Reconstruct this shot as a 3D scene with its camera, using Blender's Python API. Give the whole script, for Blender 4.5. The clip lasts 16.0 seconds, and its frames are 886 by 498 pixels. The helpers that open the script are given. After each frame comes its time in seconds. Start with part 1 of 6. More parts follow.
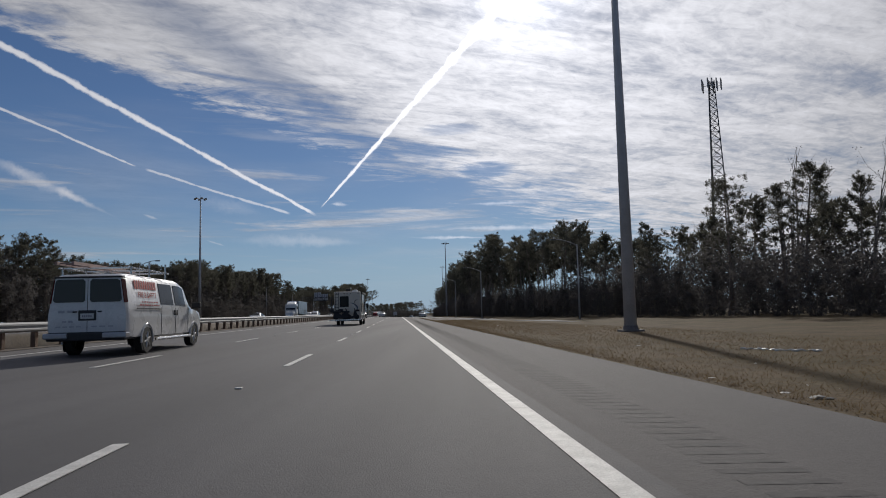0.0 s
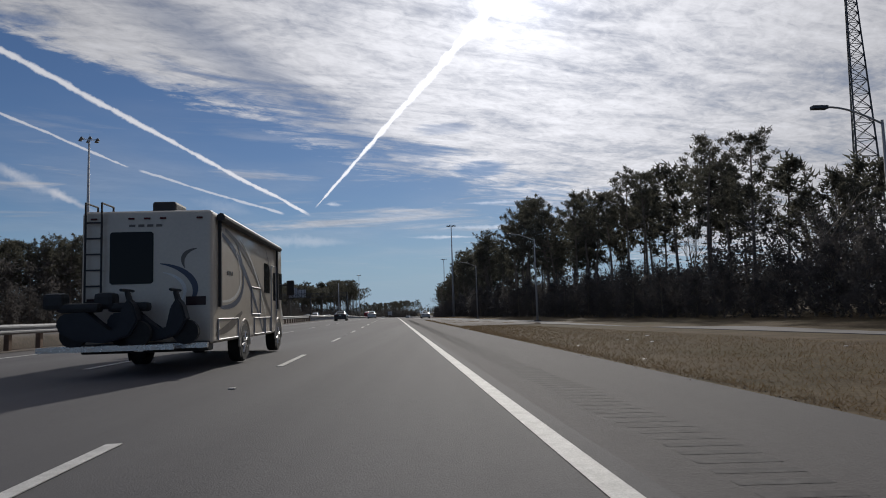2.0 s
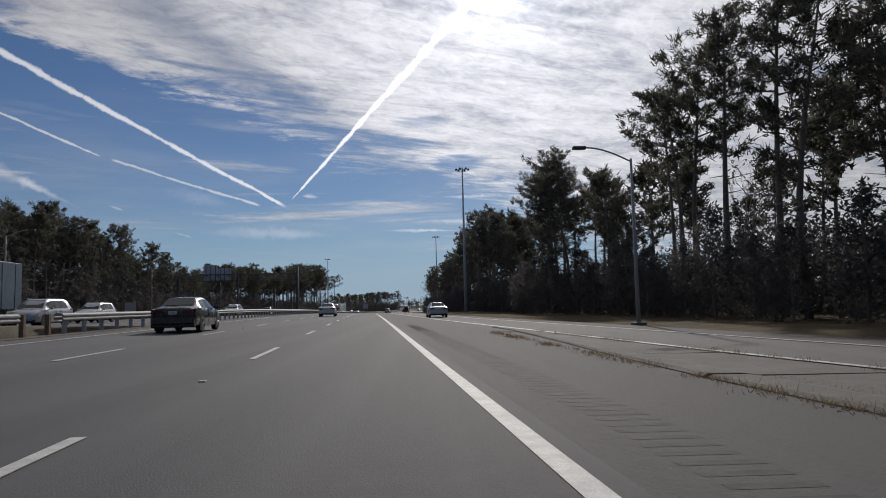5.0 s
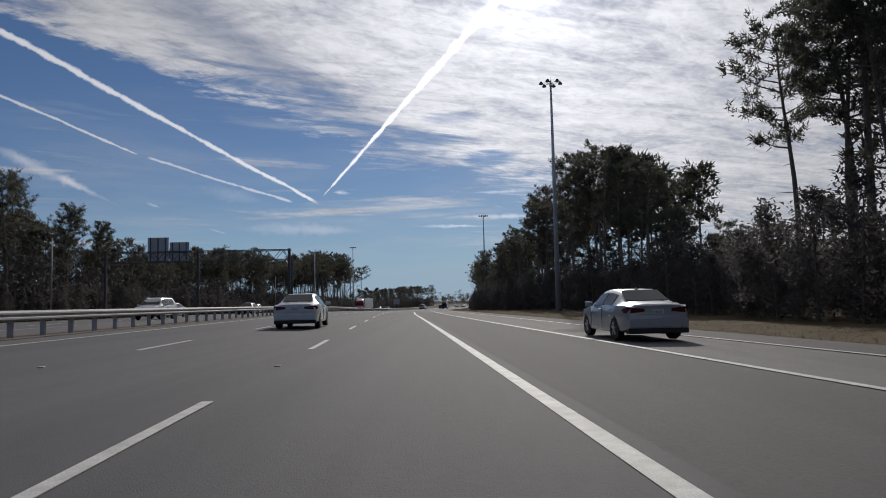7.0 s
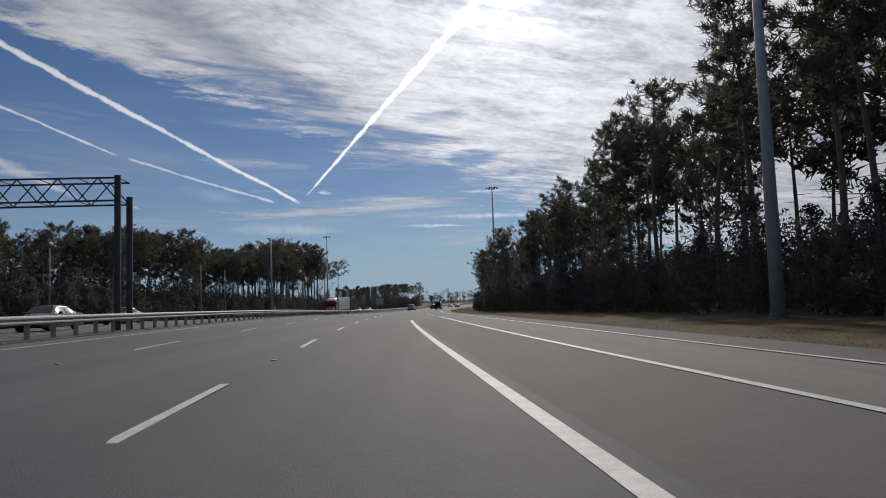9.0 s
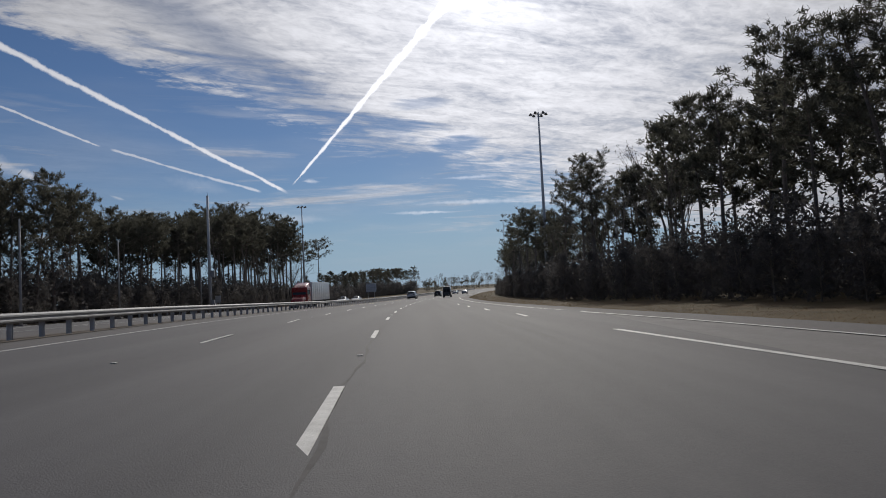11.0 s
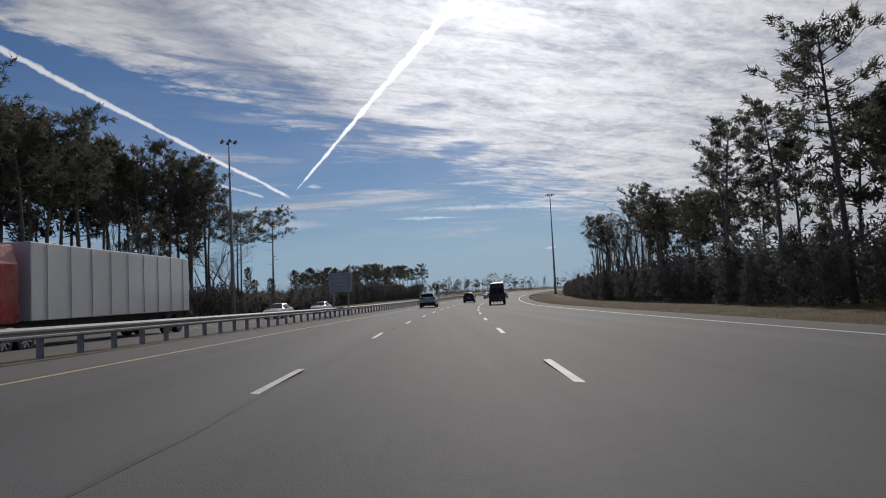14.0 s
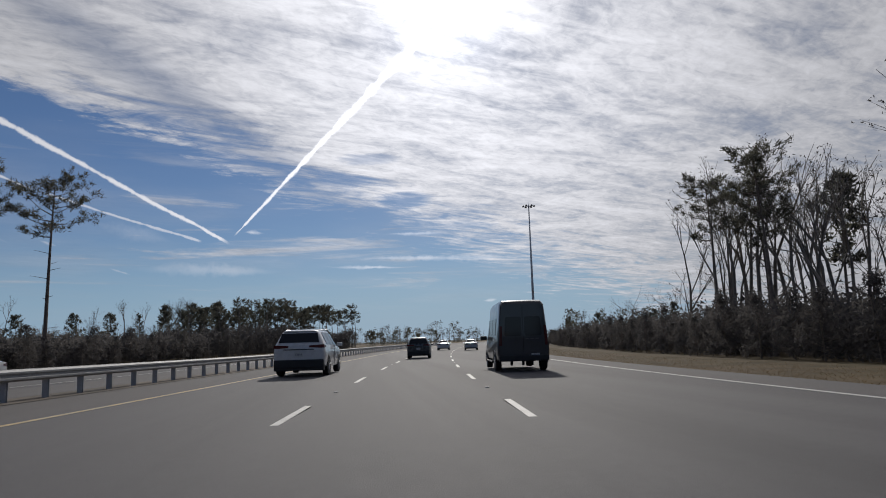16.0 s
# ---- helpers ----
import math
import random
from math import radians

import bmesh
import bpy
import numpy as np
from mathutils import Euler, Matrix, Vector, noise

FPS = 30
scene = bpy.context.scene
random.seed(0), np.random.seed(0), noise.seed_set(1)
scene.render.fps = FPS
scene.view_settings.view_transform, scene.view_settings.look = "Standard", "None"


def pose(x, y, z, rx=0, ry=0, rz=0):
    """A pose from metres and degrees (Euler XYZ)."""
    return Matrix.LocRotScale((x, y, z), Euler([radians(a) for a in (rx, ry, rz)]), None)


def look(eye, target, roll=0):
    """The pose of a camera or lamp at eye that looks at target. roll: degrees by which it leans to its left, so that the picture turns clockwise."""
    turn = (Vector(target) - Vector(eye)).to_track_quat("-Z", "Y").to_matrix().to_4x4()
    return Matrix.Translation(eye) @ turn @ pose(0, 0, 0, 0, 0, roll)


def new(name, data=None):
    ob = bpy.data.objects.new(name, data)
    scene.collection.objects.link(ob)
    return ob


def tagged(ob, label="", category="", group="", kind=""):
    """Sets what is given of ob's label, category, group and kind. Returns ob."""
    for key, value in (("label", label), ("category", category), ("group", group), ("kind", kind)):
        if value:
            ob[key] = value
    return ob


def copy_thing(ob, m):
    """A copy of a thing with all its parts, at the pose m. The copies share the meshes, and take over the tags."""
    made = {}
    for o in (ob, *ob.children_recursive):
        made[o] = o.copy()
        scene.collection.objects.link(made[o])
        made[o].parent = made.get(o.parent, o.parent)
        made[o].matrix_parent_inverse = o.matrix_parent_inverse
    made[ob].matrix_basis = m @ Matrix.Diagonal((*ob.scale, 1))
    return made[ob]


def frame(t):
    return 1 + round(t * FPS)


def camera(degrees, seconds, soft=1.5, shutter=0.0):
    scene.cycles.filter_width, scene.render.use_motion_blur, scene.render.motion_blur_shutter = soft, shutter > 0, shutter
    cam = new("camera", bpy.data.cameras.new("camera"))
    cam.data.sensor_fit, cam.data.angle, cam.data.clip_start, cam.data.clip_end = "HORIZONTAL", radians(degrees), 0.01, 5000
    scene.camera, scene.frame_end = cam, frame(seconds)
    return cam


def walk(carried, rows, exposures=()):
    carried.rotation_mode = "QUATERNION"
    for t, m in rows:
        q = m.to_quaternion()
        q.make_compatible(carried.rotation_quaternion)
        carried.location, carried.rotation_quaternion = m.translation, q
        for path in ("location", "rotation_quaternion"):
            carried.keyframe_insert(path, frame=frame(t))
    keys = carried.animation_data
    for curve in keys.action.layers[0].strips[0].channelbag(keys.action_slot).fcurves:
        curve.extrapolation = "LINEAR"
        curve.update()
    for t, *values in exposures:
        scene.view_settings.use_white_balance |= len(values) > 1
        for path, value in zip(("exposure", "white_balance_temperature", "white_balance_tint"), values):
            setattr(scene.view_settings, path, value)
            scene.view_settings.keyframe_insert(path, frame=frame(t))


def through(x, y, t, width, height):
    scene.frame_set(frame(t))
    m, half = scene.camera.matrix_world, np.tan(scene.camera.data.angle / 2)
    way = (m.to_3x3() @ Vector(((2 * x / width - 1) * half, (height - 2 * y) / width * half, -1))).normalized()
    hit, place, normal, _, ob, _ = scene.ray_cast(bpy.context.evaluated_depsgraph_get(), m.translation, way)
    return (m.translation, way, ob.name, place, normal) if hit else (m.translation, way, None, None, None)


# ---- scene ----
cam = camera(66.0, 16.0, soft=1.0)
walk(cam, [
    (0.0, pose(-1.35, -0.09, 1.088, 95.30, 1.40, 0.20)),
    (0.5, pose(-2.18, 12.01, 1.088, 95.28, 1.55, -0.49)),
    (1.0, pose(-3.02, 24.13, 1.088, 95.21, 1.76, -1.21)),
    (1.5, pose(-3.85, 36.24, 1.088, 95.22, 1.92, -1.36)),
    (2.0, pose(-4.70, 48.47, 1.088, 95.25, 1.78, -0.21)),
    (2.5, pose(-5.54, 60.70, 1.088, 95.25, 1.79, -0.33)),
    (3.0, pose(-6.39, 72.93, 1.088, 95.21, 1.78, -1.04)),
    (3.5, pose(-7.23, 85.17, 1.088, 95.10, 1.81, -1.87)),
    (4.0, pose(-8.08, 97.42, 1.088, 94.89, 1.58, -2.78)),
    (4.5, pose(-8.92, 109.67, 1.088, 94.73, 1.48, -2.75)),
    (5.2, pose(-10.11, 126.14, 1.089, 94.62, 1.44, -1.87)),
    (6.0, pose(-11.54, 144.97, 1.090, 94.50, 1.39, -0.87)),
    (6.5, pose(-12.46, 156.75, 1.089, 94.42, 1.36, -0.25)),
    (7.0, pose(-13.36, 168.54, 1.080, 94.34, 1.33, 0.38)),
    (7.5, pose(-14.14, 180.02, 1.064, 94.33, 1.46, 1.29)),
    (8.0, pose(-14.90, 191.51, 1.039, 94.40, 1.79, 0.97)),
    (8.5, pose(-15.63, 203.01, 1.006, 94.35, 1.81, 0.14)),
    (9.0, pose(-16.49, 215.13, 0.960, 94.26, 1.92, -0.93)),
    (9.6, pose(-17.86, 229.97, 0.894, 93.93, 2.20, -1.20)),
    (10.2, pose(-19.30, 245.08, 0.814, 93.59, 2.48, -1.48)),
    (10.8, pose(-20.57, 260.32, 0.714, 93.26, 2.76, -1.75)),
    (11.5, pose(-21.89, 278.27, 0.575, 92.87, 3.08, -2.07)),
    (12.0, pose(-22.86, 291.65, 0.458, 93.05, 3.00, -0.07)),
    (12.5, pose(-23.68, 305.13, 0.319, 93.01, 3.05, 1.20)),
    (13.0, pose(-23.95, 319.37, 0.138, 93.05, 2.86, 0.68)),
    (13.5, pose(-24.06, 334.08, -0.047, 93.29, 2.79, -0.28)),
    (14.0, pose(-23.78, 347.74, -0.222, 93.59, 2.81, -1.61)),
    (14.5, pose(-23.34, 361.86, -0.396, 94.92, 2.27, -3.16)),
    (15.0, pose(-22.69, 376.68, -0.564, 95.90, 2.09, -4.68)),
    (15.5, pose(-21.86, 391.65, -0.729, 97.39, 1.82, -5.96)),
    (16.0, pose(-20.83, 406.78, -0.881, 97.63, 1.78, -6.70)),
], exposures=((0.0, 0.0), (16.0, 0.0)))

# ---- the road's plan: s along, d to the left of the edge line ----
S0, TURN, HEAD = 230.0, radians(0.047), radians(4.0)
RAD = 1.0 / TURN
GRADE_S = (-2000, 0, 150, 200, 310, 420, 480, 6000)
GRADE_V = (0, 0, 0, -0.003, -0.012, -0.009, 0, 0)
_line = np.arange(0, 2000, 1.0)
_fall = np.cumsum(np.interp(_line, GRADE_S, GRADE_V))
UX, UY = -math.sin(HEAD), math.cos(HEAD)
CX, CY = UX * S0 + UY * RAD, UY * S0 - UX * RAD


def height(s, d):
    """The ground's height: a gentle fall along the road and its cross slope."""
    tilt = np.interp(s, (0, 230, 300, 330, 360, 400), (0.021, 0.024, 0.026, 0.018, 0.008, 0.0))
    return float(np.interp(s, _line, _fall) + tilt * min(max(d, -5.0), 13.5))


def heading(s):
    return HEAD - max(0.0, s - S0) * TURN


def at(s, d, z=0.0):
    a = heading(s)
    if s <= S0:
        x, y = UX * s, UY * s
    else:
        x, y = CX - math.cos(a) * RAD, CY - math.sin(a) * RAD
    return Vector((x - math.cos(a) * d, y - math.sin(a) * d, height(s, d) + z))


def plan_of(x, y):
    """The inverse of at(): s and d of a place."""
    s = UX * x + UY * y
    if s <= S0:
        return s, -(x * UY - y * UX)
    rx, ry = x - CX, y - CY
    r = math.hypot(rx, ry)
    a = math.atan2(-ry, -rx)
    return S0 + (HEAD - a) * RAD, r - RAD


def place(s, d, z=0.0, turn=0.0):
    """A pose on the ground with y along the road."""
    p = at(s, d, z)
    return pose(p.x, p.y, p.z, 0, 0, math.degrees(heading(s)) + turn)


# ---- sky, sun ----
SUN_AZ, SUN_EL = -7.8, 27.0


def way(az, el):
    a, e = radians(az), radians(el)
    return Vector((-math.sin(a) * math.cos(e), math.cos(a) * math.cos(e), math.sin(e)))


def build_sky():
    world = bpy.data.worlds.new("sky")
    scene.world = world
    world.use_nodes = True
    tree = world.node_tree
    tree.nodes.clear()
    n = tree.nodes.new
    link = tree.links.new

    def put(sock, v):
        if isinstance(v, bpy.types.NodeSocket):
            link(v, sock)
        else:
            sock.default_value = v

    def m(op, a, b=0.0, c=0.0):
        k = n("ShaderNodeMath")
        k.operation = op
        put(k.inputs[0], a), put(k.inputs[1], b), put(k.inputs[2], c)
        return k.outputs[0]

    def ramp(x, lo, hi, a=0.0, b=1.0):
        k = n("ShaderNodeMapRange")
        k.interpolation_type = "SMOOTHSTEP"
        put(k.inputs[0], x)
        for i, v in enumerate((lo, hi, a, b)):
            put(k.inputs[i + 1], v)
        return k.outputs[0]

    def dot(a, b):
        k = n("ShaderNodeVectorMath")
        k.operation = "DOT_PRODUCT"
        put(k.inputs[0], a), put(k.inputs[1], b)
        return k.outputs["Value"]

    def mapped(vec, scale, rot=(0, 0, 0), loc=(0, 0, 0)):
        k = n("ShaderNodeMapping")
        put(k.inputs[0], vec)
        k.inputs["Scale"].default_value = scale
        k.inputs["Rotation"].default_value = [radians(v) for v in rot]
        k.inputs["Location"].default_value = loc
        return k.outputs[0]

    def drawn(vec, turn, ratio):
        """Coordinates that draw a pattern out along one direction."""
        k = n("ShaderNodeMapping")
        k.vector_type = "TEXTURE"
        put(k.inputs[0], vec)
        k.inputs["Rotation"].default_value = (0, 0, radians(turn))
        k.inputs["Scale"].default_value = (ratio, 1.0, 1.0)
        return k.outputs[0]

    def clouds(vec, scale, detail=6.0, rough=0.6, warp=0.0):
        k = n("ShaderNodeTexNoise")
        put(k.inputs["Vector"], vec)
        k.inputs["Scale"].default_value = scale
        k.inputs["Detail"].default_value = detail
        k.inputs["Roughness"].default_value = rough
        k.inputs["Distortion"].default_value = warp
        return k.outputs[0]

    def mix(f, a, b):
        k = n("ShaderNodeMix")
        k.data_type = "RGBA"
        put(k.inputs[0], f), put(k.inputs[6], a), put(k.inputs[7], b)
        return k.outputs[2]

    d = n("ShaderNodeTexCoord").outputs["Generated"]
    sep = n("ShaderNodeSeparateXYZ")
    link(d, sep.inputs[0])
    z = sep.outputs[2]
    # the cloud sheet's own plane, high above
    zc = m("MAXIMUM", m("ADD", z, 0.06), 0.02)
    flat = n("ShaderNodeCombineXYZ")
    link(m("DIVIDE", sep.outputs[0], zc), flat.inputs[0])
    link(m("DIVIDE", sep.outputs[1], zc), flat.inputs[1])
    plane = flat.outputs[0]

    sky = n("ShaderNodeTexSky")
    sky.sky_type = "NISHITA"
    sky.sun_disc = False
    sky.sun_elevation = radians(SUN_EL)
    sky.sun_rotation = radians(-SUN_AZ)
    sky.air_density, sky.dust_density, sky.ozone_density = 1.0, 0.15, 2.5
    blue = n("ShaderNodeMix")
    blue.data_type, blue.blend_type = "RGBA", "MULTIPLY"
    blue.inputs[0].default_value = 1.0
    link(sky.outputs[0], blue.inputs[6])
    blue.inputs[7].default_value = SKY_TINT

    toward = dot(d, way(SUN_AZ, SUN_EL))
    glow = m("POWER", m("MAXIMUM", toward, 0.0), 14.0)
    core = m("POWER", m("MAXIMUM", toward, 0.0), 420.0)

    # the sheet's edges: two great circles that meet over the road
    def ring(a, b):
        v = way(*a).cross(way(*b)).normalized()
        return v if v.z > 0 else -v

    grain = clouds(drawn(plane, 38, 1.7), 2.6, 8.0, 0.62, 0.9)
    fine = clouds(drawn(plane, 14, 2.0), 8.0, 7.0, 0.62, 0.9)
    wisp = clouds(drawn(plane, 24, 3.2), 5.0, 8.0, 0.66, 1.2)
    broad = clouds(plane, 0.7, 3.0, 0.5)
    ripple = clouds(drawn(plane, 48, 1.5), 22.0, 4.0, 0.60, 0.8)

    def around(v, amount):
        return m("MULTIPLY", m("SUBTRACT", v, 0.5), amount)

    e1 = dot(d, ring(EDGE[0], EDGE[1]))
    e2 = dot(d, ring(EDGE[1], EDGE[2]))
    crisp = m("ADD", e1, m("ADD", around(grain, 0.10), m("ADD", around(fine, 0.07), around(ripple, 0.040))))
    loose = m("ADD", e2, m("ADD", around(grain, 0.14), around(wisp, 0.22)))
    sheet = m("MULTIPLY", ramp(crisp, -0.020, 0.002), ramp(loose, -0.035, 0.055))
    woven = m("ADD", m("MULTIPLY", grain, 0.40), m("ADD", m("MULTIPLY", wisp, 0.35), m("MULTIPLY", fine, 0.25)))
    # a greyer furrow behind the sheet's leading edge, and openings to the blue
    across = dot(d, ring(*FURROW))
    furrow = m("MULTIPLY", ramp(m("ABSOLUTE", m("ADD", across, around(grain, 0.05))), 0.045, 0.0), ramp(dot(d, way(*FURROW[1])), 0.88, 0.995))
    gaps = 0.0
    for az, el, wide, tall, deep in GAPS:
        c = way(az, el)
        side = Vector((0, 0, 1)).cross(c).normalized()
        up = c.cross(side)
        gx = m("DIVIDE", dot(d, side), wide)
        gy = m("DIVIDE", m("ADD", dot(d, up), around(fine, 0.030)), tall)
        far = m("ADD", m("MULTIPLY", gx, gx), m("MULTIPLY", gy, gy))
        gaps = m("MAXIMUM", gaps, m("MULTIPLY", ramp(m("ADD", far, around(wisp, 2.2)), 1.3, 0.1), m("MULTIPLY", deep, ramp(dot(d, c), 0.5, 0.9))))
    body = ramp(m("ADD", m("MULTIPLY", woven, 0.86), m("MULTIPLY", ripple, 0.14)), 0.34, 0.54, 0.58, 1.0)
    body = m("MULTIPLY", body, m("SUBTRACT", 1.0, m("MAXIMUM", gaps, m("MULTIPLY", furrow, 0.30))))
    cover = m("MULTIPLY", m("MULTIPLY", sheet, body), ramp(sep.outputs[1], -0.35, 0.15, 0.12, 1.0))
    # thin streaks low over the horizon
    streak = clouds(mapped(d, (2.2, 2.2, 26.0), (4, 0, 0)), 1.6, 7.0, 0.62, 0.4)
    low = m("MULTIPLY", ramp(z, 0.05, 0.10), ramp(z, 0.30, 0.16))
    streaks = m("MULTIPLY", ramp(streak, 0.52, 0.72), m("MULTIPLY", low, 0.75))
    cover = m("MAXIMUM", cover, streaks)
    veil = m("MULTIPLY", ramp(broad, 0.40, 0.75), 0.22)
    cover = m("MAXIMUM", cover, m("MULTIPLY", veil, ramp(z, 0.0, 0.12)))

    # condensation trails: stretches of great circles with a puffy edge
    puff = clouds(d, 60.0, 4.0, 0.6)
    fray = clouds(d, 14.0, 5.0, 0.65)
    trails = 0.0
    for a, b, w0, w1, strength, soft in TRAILS:
        va, vb = way(*a), way(*b)
        pole = va.cross(vb).normalized()
        ahead = pole.cross(va).normalized()
        span = math.acos(max(-1, min(1, va.dot(vb))))
        along = m("ARCTAN2", dot(d, ahead), dot(d, va))
        u = m("DIVIDE", along, span)
        off = m("ABSOLUTE", m("ADD", dot(d, pole), m("MULTIPLY", m("SUBTRACT", fray, 0.5), 0.006)))
        wide = m("MULTIPLY_ADD", m("MINIMUM", m("MAXIMUM", u, 0.0), 1.0), w1 - w0, w0)
        wide = m("MULTIPLY", wide, m("MULTIPLY_ADD", puff, 2.4, -0.2))
        ends = m("MULTIPLY", ramp(u, 0.0, soft), ramp(u, 1.0, 1.0 - soft))
        if soft > 0.2:
            wide = m("MULTIPLY", wide, m("MULTIPLY_ADD", ends, 0.8, 0.3))
            ends = m("MULTIPLY", ends, ramp(fray, 0.30, 0.62, 0.35, 1.0))
        prof = ramp(m("DIVIDE", off, wide), 1.0, 0.25 if soft < 0.2 else 0.0)
        tr = m("MULTIPLY", m("MULTIPLY", prof, ends), m("MULTIPLY", strength, ramp(puff, 0.25, 0.55, 0.75, 1.0)))
        trails = m("MAXIMUM", trails, tr)

    shade = m("ADD", m("MULTIPLY_ADD", woven, 1.75, -0.05), around(ripple, 0.34))
    shade = m("MULTIPLY", shade, m("SUBTRACT", 1.0, m("MULTIPLY", furrow, 0.22)))
    lit = m("ADD", m("MULTIPLY_ADD", glow, CLOUD_GLOW, CLOUD_BASE), m("MULTIPLY", core, 34.0))
    hazy = mix(ramp(z, 0.16, -0.01, 0.0, 0.8), blue.outputs[2], HAZE)

    def pale(v):
        k = n("ShaderNodeCombineXYZ")
        for i, f in enumerate((0.975, 0.985, 1.055)):
            link(m("MULTIPLY", v, f), k.inputs[i])
        return k.outputs[0]

    out = mix(cover, hazy, pale(m("MULTIPLY", lit, m("MAXIMUM", shade, 0.35))))
    out = mix(trails, out, pale(m("MULTIPLY_ADD", glow, CLOUD_GLOW * 1.6, CLOUD_BASE * 1.25)))
    bg = n("ShaderNodeBackground")
    link(out, bg.inputs[0])
    bg.inputs[1].default_value = SKY
    o = n("ShaderNodeOutputWorld")
    link(bg.outputs[0], o.inputs[0])


SKY, SKY_TINT = 0.044, (0.70, 0.835, 1.07, 1.0)
HAZE = (5.5, 8.5, 12.2, 1.0)
CLOUD_BASE, CLOUD_GLOW = 10.6, 15.0
EDGE = ((33.0, 21.4), (7.5, 13.66), (-12.5, 7.0))
FURROW = ((22.24, 23.37), (8.66, 15.93))
GAPS = ((-3.7, 11.8, 0.045, 0.014, 0.85), (1.5, 13.4, 0.050, 0.011, 0.55), (-0.5, 15.2, 0.045, 0.009, 0.45), (-9.0, 9.6, 0.05, 0.008, 0.4))
TRAILS = (
    ((34.69, 19.76), (10.51, 8.17), 0.0052, 0.003, 0.95, 0.04),
    ((10.32, 8.78), (-6.43, 25.72), 0.0014, 0.0095, 1.0, 0.04),
    ((34.54, 15.33), (24.46, 11.7), 0.0026, 0.0018, 0.75, 0.04),
    ((23.93, 11.52), (12.68, 8.3), 0.0018, 0.0024, 0.6, 0.04),
    ((35.2, 12.1), (25.4, 7.6), 0.0125, 0.0045, 0.85, 0.42),
    ((9.58, 9.2), (7.79, 9.15), 0.0034, 0.0034, 0.8, 0.42),
    ((24.08, 8.14), (22.78, 7.66), 0.0025, 0.0015, 0.4, 0.42),
    ((19.43, 6.23), (17.71, 5.7), 0.0025, 0.0015, 0.6, 0.42),
    ((3.2, 6.34), (-3.94, 6.14), 0.0034, 0.0028, 0.6, 0.42),
    ((1.5, 6.97), (-15.69, 6.69), 0.0045, 0.0055, 0.5, 0.42),
    ((-1.72, 8.96), (-7.88, 9.0), 0.0032, 0.003, 0.4, 0.42),
    ((20.81, 9.62), (14.71, 8.28), 0.012, 0.012, 0.22, 0.42),
    ((18.66, 6.19), (5.95, 5.93), 0.011, 0.01, 0.3, 0.42),
    ((-10.06, 3.15), (-11.44, 3.25), 0.003, 0.003, 0.5, 0.42),
)

build_sky()

sun = new("sun", bpy.data.lights.new("sun", "SUN"))
sun.data.energy, sun.data.angle, sun.data.color = 2.3, radians(1.4), (1.0, 0.95, 0.87)
sun.matrix_world = look(tuple(way(SUN_AZ, SUN_EL) * 300), (0, 0, 0))


